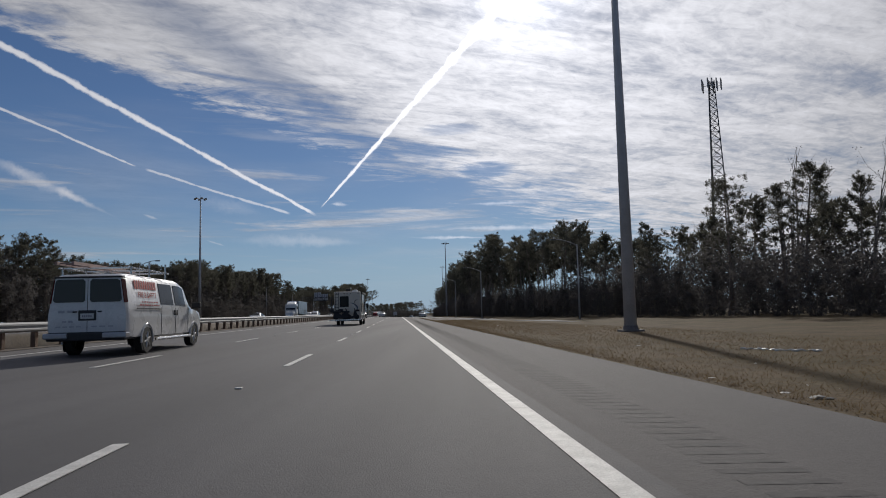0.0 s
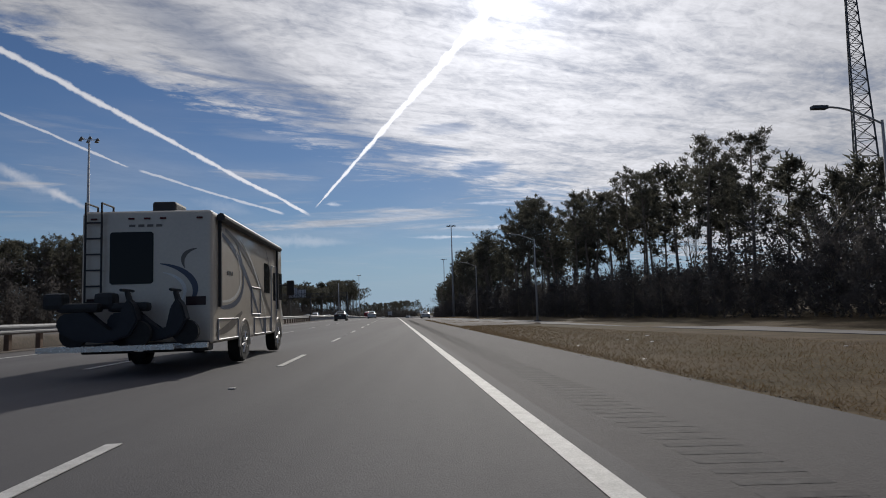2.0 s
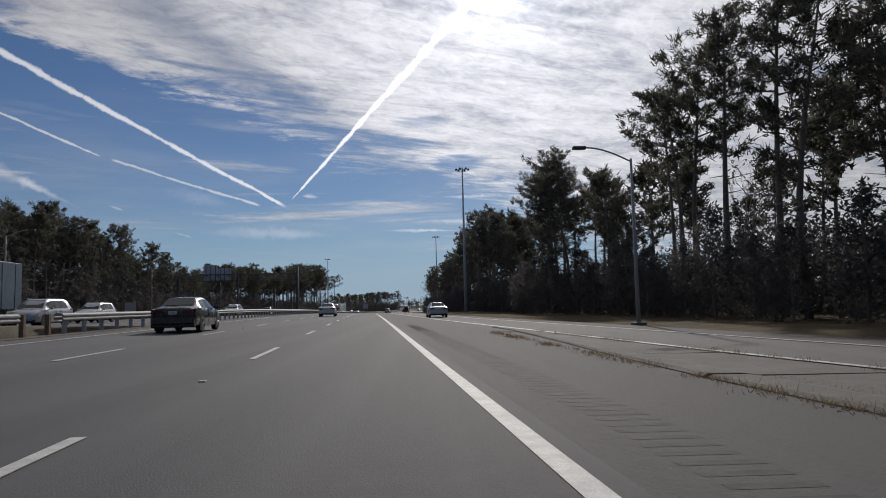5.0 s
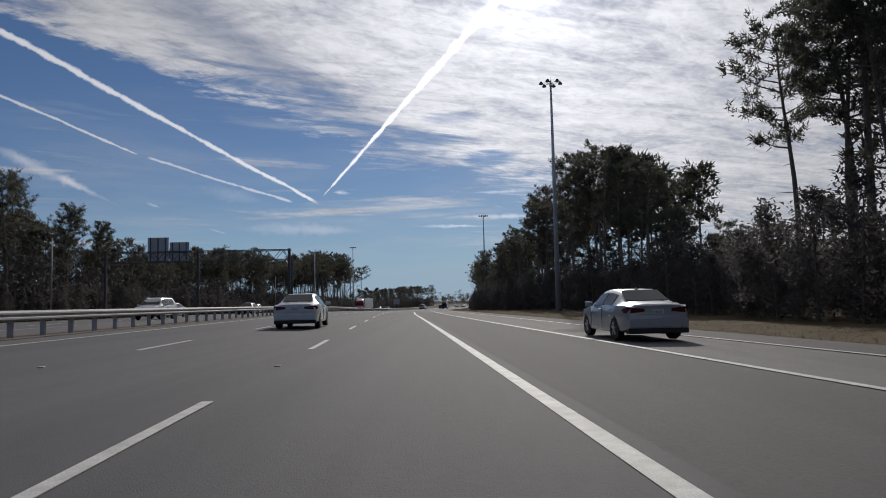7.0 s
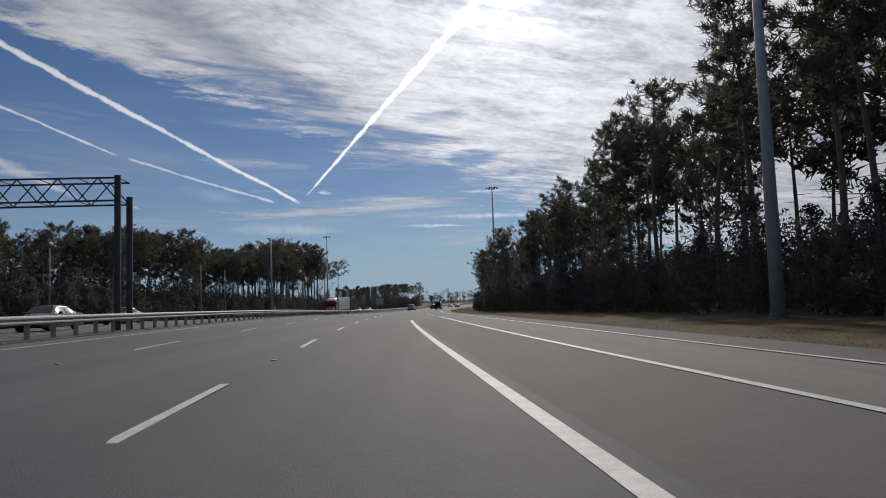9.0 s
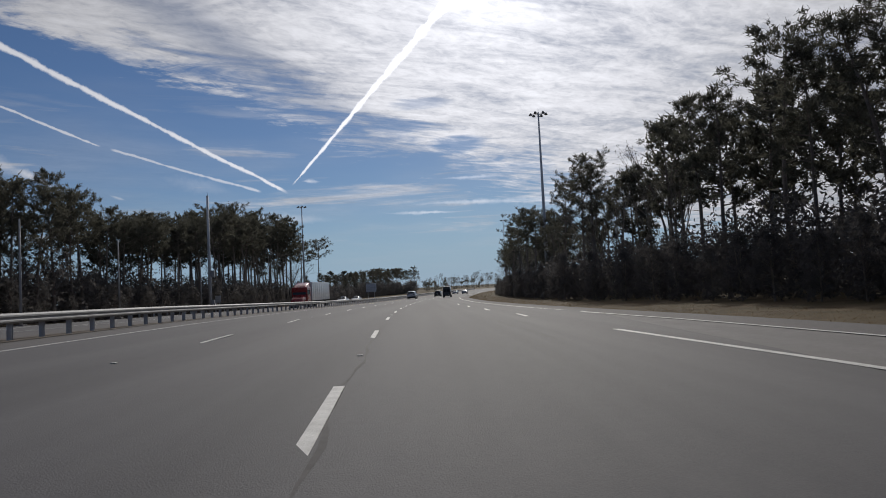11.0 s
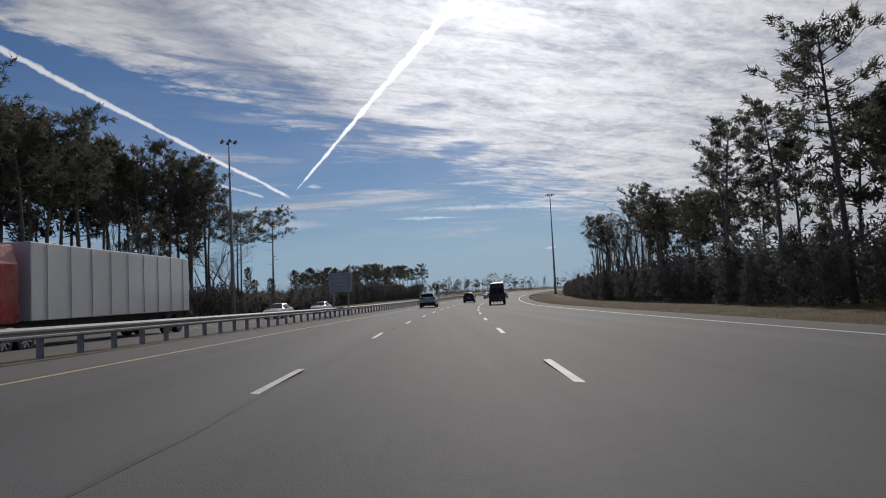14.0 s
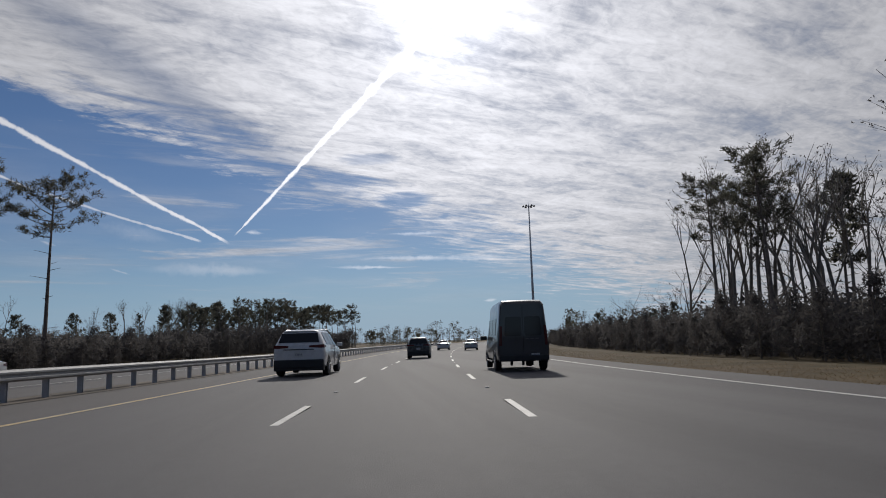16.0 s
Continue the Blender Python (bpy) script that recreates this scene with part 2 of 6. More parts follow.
# ---- materials ----
def material(name, color, rough=0.8, metal=0.0, spread=0.12, scale=3.0, bump=0.0, bump_scale=40.0, second=None, amount=0.5, random_tone=0.0, coat=0.0, stretch=None, uneven=0.08):
    """A surface with grain at two scales: a broad stain and a fine one, and optional relief."""
    mat = bpy.data.materials.new(name)
    mat.use_nodes = True
    t = mat.node_tree
    b = t.nodes["Principled BSDF"]
    b.inputs["Roughness"].default_value, b.inputs["Metallic"].default_value = rough, metal
    b.inputs["Coat Weight"].default_value = coat
    coord = t.nodes.new("ShaderNodeTexCoord").outputs["Object"]
    long = coord
    if stretch:
        k = t.nodes.new("ShaderNodeMapping")
        t.links.new(coord, k.inputs[0])
        k.inputs["Rotation"].default_value = (0, 0, -HEAD)
        k.inputs["Scale"].default_value = stretch
        long = k.outputs[0]

    def tex(s, detail=5.0, vec=None):
        k = t.nodes.new("ShaderNodeTexNoise")
        t.links.new(vec or coord, k.inputs["Vector"])
        k.inputs["Scale"].default_value, k.inputs["Detail"].default_value = s, detail
        return k.outputs[0]

    def blend(kind, f, a, c):
        k = t.nodes.new("ShaderNodeMix")
        k.data_type, k.blend_type = "RGBA", kind
        for sock, v in zip((k.inputs[0], k.inputs[6], k.inputs[7]), (f, a, c)):
            if isinstance(v, bpy.types.NodeSocket):
                t.links.new(v, sock)
            else:
                sock.default_value = v
        return k.outputs[2]

    def ranged(x, lo, hi, a, c):
        k = t.nodes.new("ShaderNodeMapRange")
        t.links.new(x, k.inputs[0])
        for i, v in enumerate((lo, hi, a, c)):
            k.inputs[i + 1].default_value = v
        return k.outputs[0]

    tint = (*color, 1.0)
    if second:
        tint = blend("MIX", ranged(tex(scale * 0.35, vec=long), 0.5 - amount * 0.25, 0.5 + amount * 0.25, 0, 1), tint, (*second, 1.0))
    broad = ranged(tex(scale, vec=long), 0.25, 0.75, 1 - spread, 1 + spread)
    fine = ranged(tex(scale * 14, 3.0), 0.25, 0.75, 1 - spread, 1 + spread)
    tone = t.nodes.new("ShaderNodeMath")
    tone.operation = "MULTIPLY"
    t.links.new(broad, tone.inputs[0]), t.links.new(fine, tone.inputs[1])
    last = tone.outputs[0]
    if random_tone:
        info = t.nodes.new("ShaderNodeObjectInfo").outputs["Random"]
        k = t.nodes.new("ShaderNodeMath")
        k.operation = "MULTIPLY"
        t.links.new(last, k.inputs[0]), t.links.new(ranged(info, 0, 1, 1 - random_tone, 1 + random_tone), k.inputs[1])
        last = k.outputs[0]
    grey = t.nodes.new("ShaderNodeCombineColor")
    for i in range(3):
        t.links.new(last, grey.inputs[i])
    t.links.new(blend("MULTIPLY", 1.0, tint, grey.outputs[0]), b.inputs["Base Color"])
    t.links.new(ranged(tex(scale * 3), 0.2, 0.8, max(0.02, rough - uneven), min(1.0, rough + uneven)), b.inputs["Roughness"])
    if bump:
        k = t.nodes.new("ShaderNodeBump")
        k.inputs["Strength"].default_value, k.inputs["Distance"].default_value = bump, 0.02
        t.links.new(tex(bump_scale, 4.0), k.inputs["Height"])
        t.links.new(k.outputs[0], b.inputs["Normal"])
    return mat


def leafy(name, color, second, through=0.48):
    """Foliage: thin, partly see-through to light, its tone varied clump by clump."""
    mat = bpy.data.materials.new(name)
    mat.use_nodes = True
    t = mat.node_tree
    b = t.nodes["Principled BSDF"]
    b.inputs["Roughness"].default_value = 0.7
    b.inputs["Specular IOR Level"].default_value = 0.2
    geo = t.nodes.new("ShaderNodeNewGeometry").outputs["Random Per Island"]
    obj = t.nodes.new("ShaderNodeObjectInfo").outputs["Random"]
    add = t.nodes.new("ShaderNodeMath")
    add.operation = "MULTIPLY_ADD"
    t.links.new(obj, add.inputs[0])
    add.inputs[1].default_value = 0.5
    half = t.nodes.new("ShaderNodeMath")
    half.operation = "MULTIPLY"
    t.links.new(geo, half.inputs[0])
    half.inputs[1].default_value = 0.5
    t.links.new(half.outputs[0], add.inputs[2])
    k = t.nodes.new("ShaderNodeMix")
    k.data_type = "RGBA"
    t.links.new(add.outputs[0], k.inputs[0])
    k.inputs[6].default_value, k.inputs[7].default_value = (*color, 1), (*second, 1)
    t.links.new(k.outputs[2], b.inputs["Base Color"])
    thin = t.nodes.new("ShaderNodeBsdfTranslucent")
    t.links.new(k.outputs[2], thin.inputs[0])
    both = t.nodes.new("ShaderNodeMixShader")
    both.inputs[0].default_value = through
    t.links.new(b.outputs[0], both.inputs[1]), t.links.new(thin.outputs[0], both.inputs[2])
    t.links.new(both.outputs[0], t.nodes["Material Output"].inputs[0])
    return mat


def glassy(name, color=(0.02, 0.022, 0.025), rough=0.06, gloss=0.35):
    mat = bpy.data.materials.new(name)
    mat.use_nodes = True
    b = mat.node_tree.nodes["Principled BSDF"]
    b.inputs["Base Color"].default_value = (*color, 1)
    b.inputs["Roughness"].default_value = rough
    b.inputs["IOR"].default_value = 1.45
    b.inputs["Specular IOR Level"].default_value = gloss
    return mat


ASPHALT = material("asphalt", (0.081, 0.077, 0.083), 0.86, spread=0.06, scale=1.6, bump=0.3, bump_scale=70, second=(0.055, 0.052, 0.058), amount=0.5, stretch=(1.0, 0.02, 1.0), uneven=0.02)
SHOULDER = material("shoulder_asphalt", (0.080, 0.072, 0.072), 0.9, spread=0.10, scale=1.3, bump=0.4, bump_scale=50, second=(0.088, 0.081, 0.083), stretch=(1.0, 0.06, 1.0), uneven=0.02)
CONCRETE = material("pale_concrete", (0.15, 0.141, 0.140), 0.9, spread=0.12, scale=1.1, bump=0.3, bump_scale=30, second=(0.125, 0.116, 0.113), stretch=(1.0, 0.05, 1.0))
SLAB = material("tan_concrete_slab", (0.150, 0.130, 0.115), 0.92, spread=0.16, scale=0.9, bump=0.4, bump_scale=24, second=(0.115, 0.100, 0.090), random_tone=0.10)
LINE_WHITE = material("white_road_paint", (0.55, 0.54, 0.52), 0.7, spread=0.18, scale=5.0, bump=0.3, bump_scale=70, second=(0.48, 0.47, 0.45))
LINE_YELLOW = material("yellow_road_paint", (0.52, 0.36, 0.17), 0.7, spread=0.2, scale=5.0, second=(0.40, 0.33, 0.22))
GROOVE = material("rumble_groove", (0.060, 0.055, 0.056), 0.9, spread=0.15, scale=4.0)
GRASS = material("dry_grass_ground", (0.125, 0.090, 0.058), 0.95, spread=0.30, scale=0.6, bump=0.6, bump_scale=22, second=(0.085, 0.068, 0.038), amount=0.9)
GRASS.node_tree.nodes["Principled BSDF"].inputs["Specular IOR Level"].default_value = 0.08
SOIL = material("litter_soil", (0.115, 0.085, 0.062), 0.95, spread=0.3, scale=0.8, bump=0.6, bump_scale=12, second=(0.07, 0.055, 0.04))
BLADE = leafy("dry_grass_blades", (0.23, 0.16, 0.095), (0.14, 0.105, 0.06))
PINE_LEAF = leafy("pine_needles", (0.088, 0.088, 0.072), (0.12, 0.116, 0.092), 0.62)
SHRUB_LEAF = leafy("withered_shrub_leaves", (0.088, 0.083, 0.082), (0.125, 0.117, 0.113), 0.55)
BARK = material("pine_bark", (0.17, 0.14, 0.12), 0.95, spread=0.3, scale=2.0, bump=0.8, bump_scale=14, random_tone=0.2)
PALE_BARK = material("grey_bark", (0.20, 0.175, 0.15), 0.95, spread=0.25, scale=2.0, bump=0.5, bump_scale=18, random_tone=0.2)
GALV = material("galvanised_steel", (0.33, 0.33, 0.335), 0.72, 0.12, spread=0.12, scale=2.0, bump=0.1, bump_scale=30)
GALV_POLE = material("weathered_pole_steel", (0.46, 0.47, 0.49), 0.65, 0.1, spread=0.14, scale=1.2)
DARK_STEEL = material("dark_painted_steel", (0.07, 0.075, 0.085), 0.55, 0.3, spread=0.12, scale=2.0)
SIGN_BACK = material("sign_back_aluminium", (0.52, 0.53, 0.55), 0.55, 0.2, spread=0.1, scale=1.0)
POST_WOOD = material("guardrail_post_wood", (0.17, 0.11, 0.075), 0.9, spread=0.25, scale=4.0, bump=0.5, random_tone=0.2)
LAMP_GLASS = glassy("lamp_lens", (0.30, 0.30, 0.30), 0.2)


# ---- mesh helpers ----
def thing(name, label, category, m=None, group="", kind=""):
    ob = new(name)
    if m is not None:
        ob.matrix_world = m
    return tagged(ob, label, category, group, kind)


def mesh_of(name, verts, faces, mat, smooth=False):
    me = bpy.data.meshes.new(name)
    me.from_pydata([tuple(v) for v in verts], [], faces)
    if mat:
        me.materials.append(mat)
    if smooth:
        me.shade_smooth()
    me.update()
    return me


def part(name, bm, mat, parent, label="", smooth=False):
    """Links a bmesh, or a ready mesh, as one object under a thing or part."""
    if isinstance(bm, bmesh.types.BMesh):
        bmesh.ops.recalc_face_normals(bm, faces=bm.faces)
        me = bpy.data.meshes.new(name)
        bm.to_mesh(me)
        bm.free()
        me.materials.append(mat)
        if smooth:
            me.shade_smooth()
    else:
        me = bm
    ob = new(name, me)
    ob.parent = parent
    return tagged(ob, label)


def box(bm, x0, x1, y0, y1, z0, z1, bevel=0.0):
    g = bmesh.ops.create_cube(bm, size=1.0, matrix=Matrix.LocRotScale(((x0 + x1) / 2, (y0 + y1) / 2, (z0 + z1) / 2), None, (x1 - x0, y1 - y0, z1 - z0)))
    if bevel:
        edges = list({e for v in g["verts"] for e in v.link_edges})
        bmesh.ops.bevel(bm, geom=edges, offset=bevel, segments=2, affect="EDGES", profile=0.6)
    return bm


def tube(bm, a, b, r0, r1, sides=8, caps=True):
    a, b = Vector(a), Vector(b)
    q = (b - a).to_track_quat("Z", "Y").to_matrix().to_4x4()
    bmesh.ops.create_cone(bm, cap_ends=caps, segments=sides, radius1=r0, radius2=r1, depth=(b - a).length, matrix=Matrix.Translation((a + b) / 2) @ q)
    return bm


def disc_ring(bm, c, axis, r, w, sides=20):
    """A short cylinder of width w about c."""
    axis = Vector(axis).normalized()
    return tube(bm, Vector(c) - axis * w / 2, Vector(c) + axis * w / 2, r, r, sides)


def strip(name, left, right, s0, s1, lift, mat, step=3.0, columns=1, skirt=0.0):
    """A strip of pavement or paint between two lines d = left(s) and d = right(s)."""
    verts, faces = [], []
    n = max(1, int(math.ceil((s1 - s0) / step)))
    for i in range(n + 1):
        s = s0 + (s1 - s0) * i / n
        l, r = left(s), right(s)
        for j in range(columns + 1):
            d = l + (r - l) * j / columns
            verts.append(at(s, d, lift))
    w = columns + 1
    for i in range(n):
        for j in range(columns):
            a = i * w + j
            faces.append((a, a + 1, a + w + 1, a + w))
    if skirt:
        base = len(verts)
        for i in range(n + 1):
            for j in (0, columns):
                v = verts[i * w + j].copy()
                v.z -= skirt
                verts.append(v)
        for i in range(n):
            for k, j in ((0, 0), (1, columns)):
                a, b = i * w + j, (i + 1) * w + j
                faces.append((a, b, base + (i + 1) * 2 + k, base + i * 2 + k))
    me = mesh_of(name, verts, faces, mat)
    bm = bmesh.new()
    bm.from_mesh(me)
    bmesh.ops.recalc_face_normals(bm, faces=bm.faces)
    up = sum(f.normal.z * f.calc_area() for f in bm.faces)
    if up < 0:
        bmesh.ops.reverse_faces(bm, faces=bm.faces)
    bm.to_mesh(me)
    bm.free()
    return new(name, me)


def line(*pts):
    xs, ys = [p[0] for p in pts], [p[1] for p in pts]
    return lambda s: float(np.interp(s, xs, ys))


# ---- ground and road ----
def build_ground():
    """One sheet to the horizon, finer near the road."""
    def axis(fine, coarse):
        out, v, step = [], 0.0, fine
        while v < coarse:
            out.append(v)
            v += step
            if v > 260:
                step *= 1.35
        return out + [coarse]
    ys = [-v for v in reversed(axis(10, 3800)[1:])] + [v for v in np.arange(0, 800, 8.0)] + [800 + v for v in axis(14, 3600)]
    xs = [-v for v in reversed(axis(8, 3800)[1:])] + axis(8, 3800)
    verts = []
    for y in ys:
        for x in xs:
            s, d = plan_of(x, y)
            s = max(min(s, 1900), -300)
            z = height(s, d) - 0.10
            if -5.5 < d < 50:
                z -= 0.12
            if d < -14:
                z += 0.10 + min(0.25, (-14 - d) * 0.015)
            verts.append((x, y, z))
    w = len(xs)
    faces = [(j * w + i, j * w + i + 1, (j + 1) * w + i + 1, (j + 1) * w + i) for j in range(len(ys) - 1) for i in range(w - 1)]
    ob = new("ground", mesh_of("ground", verts, faces, GRASS, True))
    return tagged(ob, "dry brown and olive winter grass ground", "ground", kind="structure")


ground = build_ground()

LINE2 = line((-60, -26), (0, -22), (60, -16.5), (102, -11), (121, -8), (136, -6.6), (177, -4.32), (207, -3.5), (231, -3.2), (275, -3.0), (291, -2.6), (330, -1.6), (360, -1.0))
REDGE = line((-60, -30.5), (0, -26.5), (60, -21), (102, -15.2), (121, -12), (136, -10.4), (177, -7.7), (203, -6.8), (231, -6.5), (287, -6.3), (321, -4.9), (348, -3.9), (418, -2.3), (450, -2.4), (700, -2.4))
YELLOW = line((-100, 11.3), (230, 11.3), (300, 12.2), (330, 12.5), (420, 12.1), (900, 12.1))
RAIL = line((-100, 13.2), (230, 13.3), (310, 15.4), (330, 15.8), (900, 15.8))
FRONT_R = line((-60, -38), (40, -32), (75, -26.5), (110, -21.5), (150, -18.5), (200, -17.5), (250, -19.5), (300, -16.5), (335, -12.5), (430, -12), (520, -14), (620, -20))
MAIN_RIGHT = line((-100, -0.3), (262, -0.3), (275, -3.1), (300, -6.4), (321, -5.0), (348, -4.0), (418, -2.4), (900, -2.4))

road = strip("road", lambda s: YELLOW(s) + 0.3, MAIN_RIGHT, -90, 900, 0.0, ASPHALT, 4.0, 8)
tagged(road, "grey worn asphalt freeway with three to four lanes", "road", kind="structure")


def pavement_strip(name, l, r, s0, s1, lift, mat, label, **k):
    return tagged(strip(name, l, r, s0, s1, lift, mat, **k), label, "road", kind="structure")


pavement_strip("pavement_shoulder", lambda s: -0.3, line((-90, -3.2), (110, -3.4), (151, -3.8)), -90, 151, -0.004, SHOULDER, "darker asphalt shoulder beside the edge line", columns=2, skirt=0.1)
pavement_strip("pavement_gore", lambda s: -0.3, lambda s: LINE2(s) + 0.05, 150, 290, -0.006, SHOULDER, "asphalt gore between the freeway and the ramp", columns=2)
pavement_strip("ground_verge", lambda s: -3.2, lambda s: LINE2(s) + 0.1, -60, 112, -0.035, GRASS, "dry brown grass verge between freeway and ramp", columns=5)
pavement_strip("ground_outer_verge", lambda s: REDGE(s) - 1.9, lambda s: FRONT_R(s) - 3.0, -60, 620, -0.05, GRASS, "dry grass between the outer shoulder and the woods", columns=4)
pavement_strip("pavement_gore_slabs", lambda s: -3.2, lambda s: LINE2(s) + 0.06, 105, 152, -0.02, SHOULDER, "broken concrete and asphalt gore", columns=2)
pavement_strip("road_ramp", lambda s: LINE2(s) + 0.05, lambda s: REDGE(s) - 0.2, -60, 300, -0.012, CONCRETE, "pale concrete entrance ramp", columns=3, skirt=0.1)
pavement_strip("pavement_ramp_shoulder", lambda s: REDGE(s) - 0.2, lambda s: REDGE(s) - 2.0, 60, 900, -0.014, SHOULDER, "asphalt outer shoulder beside dry grass", columns=1, skirt=0.12)
pavement_strip("pavement_median", lambda s: 17.6 + RAIL(s) - 13.2, lambda s: YELLOW(s) + 0.3, -90, 900, -0.008, SHOULDER, "brownish asphalt inner shoulder under the guardrail", columns=3)
pavement_strip("ground_median", lambda s: RAIL(s) + 0.9, lambda s: RAIL(s) - 0.55, -90, 900, 0.006, SOIL, "strip of brown dirt under the guardrail", columns=2)
pavement_strip("road_opposite", lambda s: 32.5, lambda s: 17.6 + RAIL(s) - 13.2, -90, 900, -0.012, ASPHALT, "grey asphalt opposite carriageway", columns=4)


def painted(name, centre, s0, s1, wide, mat, label):
    """A painted line that belongs to the road."""
    ob = strip(name, lambda s: centre(s) + wide / 2, lambda s: centre(s) - wide / 2, s0, s1, 0.006, mat, 3.0)
    ob.parent = road
    return tagged(ob, label)


painted("edge_line", lambda s: 0.0, -90, 266, 0.20, LINE_WHITE, "solid white edge line")
painted("edge_line", LINE2, 122, 284, 0.20, LINE_WHITE, "solid white ramp line")
painted("edge_line", REDGE, 100, 900, 0.15, LINE_WHITE, "solid white outer edge line")
painted("edge_line", YELLOW, -90, 345, 0.13, LINE_WHITE, "worn pale inner edge line")
painted("edge_line", YELLOW, 345, 900, 0.16, LINE_YELLOW, "faded yellow inner edge line")
painted("edge_line", lambda s: 18.6 + RAIL(s) - 13.2, -90, 900, 0.13, LINE_WHITE, "solid line of the opposite carriageway")
painted("edge_line", lambda s: 31.2, -90, 900, 0.13, LINE_WHITE, "solid line of the opposite carriageway")



def crack(centre, s0, s1, wide):
    """A dark open seam between two lanes."""
    def mid(s):
        return centre + 0.05 * math.sin(s * 0.9) + 0.02 * math.sin(s * 3.1)
    ob = strip("crack", lambda s: mid(s) + wide * (0.5 + 0.3 * math.sin(s * 2.3)), lambda s: mid(s) - wide * (0.5 + 0.3 * math.sin(s * 2.3)), s0, s1, 0.003, GROOVE, 0.5)
    ob.parent = road
    tagged(ob, "dark open seam in the asphalt")


crack(7.48, 352, 402, 0.05)
crack(3.55, 268, 293, 0.04)
crack(-0.55, 281, 302, 0.05)


def build_berm():
    """A low bank of reddish earth behind the first guardrail."""
    verts, faces = [], []
    prof = ((0.30, -0.02), (0.42, 0.34), (0.6, 0.42), (2.0, 0.40), (3.4, -0.02))
    ss = np.arange(-80, 165, 1.5)
    for v in ss:
        low = min(1.0, max(0.0, (162 - v) / 14))
        for o, h in prof:
            verts.append(at(v, RAIL(v) + o, h * low + 0.05 * low * noise.noise((v * 0.6, o * 2, 4.0)) * (h > 0)))
    w = len(prof)
    faces = [(i * w + j, i * w + j + 1, (i + 1) * w + j + 1, (i + 1) * w + j) for i in range(len(ss) - 1) for j in range(w - 1)]
    ob = new("ground_berm", mesh_of("ground_berm", verts, faces, SOIL, True))
    return tagged(ob, "low bank of reddish brown earth behind the guardrail", "ground", kind="structure")


build_berm()


def gore_slabs():
    """Tan concrete slabs with a worn raised lip and open joints, tapering into the gore."""
    base = bpy.data.objects["pavement_gore_slabs"]
    s = 103.5
    while s < 152:
        l = 4.1 + 0.9 * random.random()

        def span(v):
            near = LINE2(v) + 0.30
            return near, near + max(0.4, (-3.72 - near) * min(1.0, max(0.0, (160 - v) / 26)))
        skew = 0.5 * random.random()
        bm = bmesh.new()
        rows = []
        for f, lift in ((0.0, 0.020), (0.72, 0.024), (0.80, 0.052), (0.97, 0.045), (1.0, 0.004)):
            row = []
            for v in (s + 0.04 + skew * f, s + l - 0.03 + 0.3 * f):
                d0, d1 = span(v)
                row.append(bm.verts.new(at(v, d0 + (d1 - d0) * f, lift * min(1.0, (v - 101) / 9) + 0.008 * random.random() - 0.012)))
            rows.append(row)
        for r0, r1 in zip(rows[:-1], rows[1:]):
            bm.faces.new((r0[0], r0[1], r1[1], r1[0]))
        rim = [r[0] for r in rows] + [r[1] for r in reversed(rows)]
        low = [bm.verts.new(v.co - Vector((0, 0, 0.14))) for v in rim]
        for i in range(len(rim)):
            j = (i + 1) % len(rim)
            bm.faces.new((rim[i], rim[j], low[j], low[i]))
        part("slab", bm, SLAB, base)
        s += l + 0.05


gore_slabs()

PERIOD, PHASE = 12.192, 0.32


def build_dashes():
    bm = bmesh.new()
    box(bm, -0.065, 0.065, -1.95, 1.95, 0.0, 0.006)
    me = bpy.data.meshes.new("lane_dash")
    bm.to_mesh(me)
    bm.free()
    me.materials.append(LINE_WHITE)
    bm = bmesh.new()
    box(bm, -0.05, 0.05, -0.05, 0.05, 0.0, 0.018, 0.008)
    stud = bpy.data.meshes.new("road_stud")
    bm.to_mesh(stud)
    bm.free()
    stud.materials.append(LINE_WHITE)
    for d0, lo, hi in ((3.62, -70, 640), (7.42, -70, 640), (None, 288, 345), (22.6, -40, 420), (26.8, -40, 420)):
        k = int(math.ceil(lo / PERIOD))
        while (k + PHASE) * PERIOD < hi:
            s = (k + PHASE) * PERIOD
            d = LINE2(s) if d0 is None else d0
            d += float(np.interp(s, (200, 240, 330, 390), (0, 0.4, 0.4, 0))) if d0 == 7.42 else 0.0
            ob = new("lane_dash", me)
            ob.matrix_world = place(s, d, 0.004)
            ob.parent = road
            if d0 in (3.62, 7.42) and k % 2 == 0:
                ob = new("road_stud", stud)
                ob.matrix_world = place(s + PERIOD / 2, d, 0.002)
                ob.parent = road
            k += 1


build_dashes()


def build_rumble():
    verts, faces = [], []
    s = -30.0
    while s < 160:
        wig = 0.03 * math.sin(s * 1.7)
        # each groove is a flat quad in a darker tone, not cut in
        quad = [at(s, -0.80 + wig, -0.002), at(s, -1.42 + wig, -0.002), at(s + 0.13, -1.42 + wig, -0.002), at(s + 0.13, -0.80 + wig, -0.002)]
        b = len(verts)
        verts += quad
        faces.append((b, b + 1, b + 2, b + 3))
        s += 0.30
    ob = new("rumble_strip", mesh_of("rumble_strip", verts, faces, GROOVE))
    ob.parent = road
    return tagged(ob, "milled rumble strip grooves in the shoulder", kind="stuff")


build_rumble()


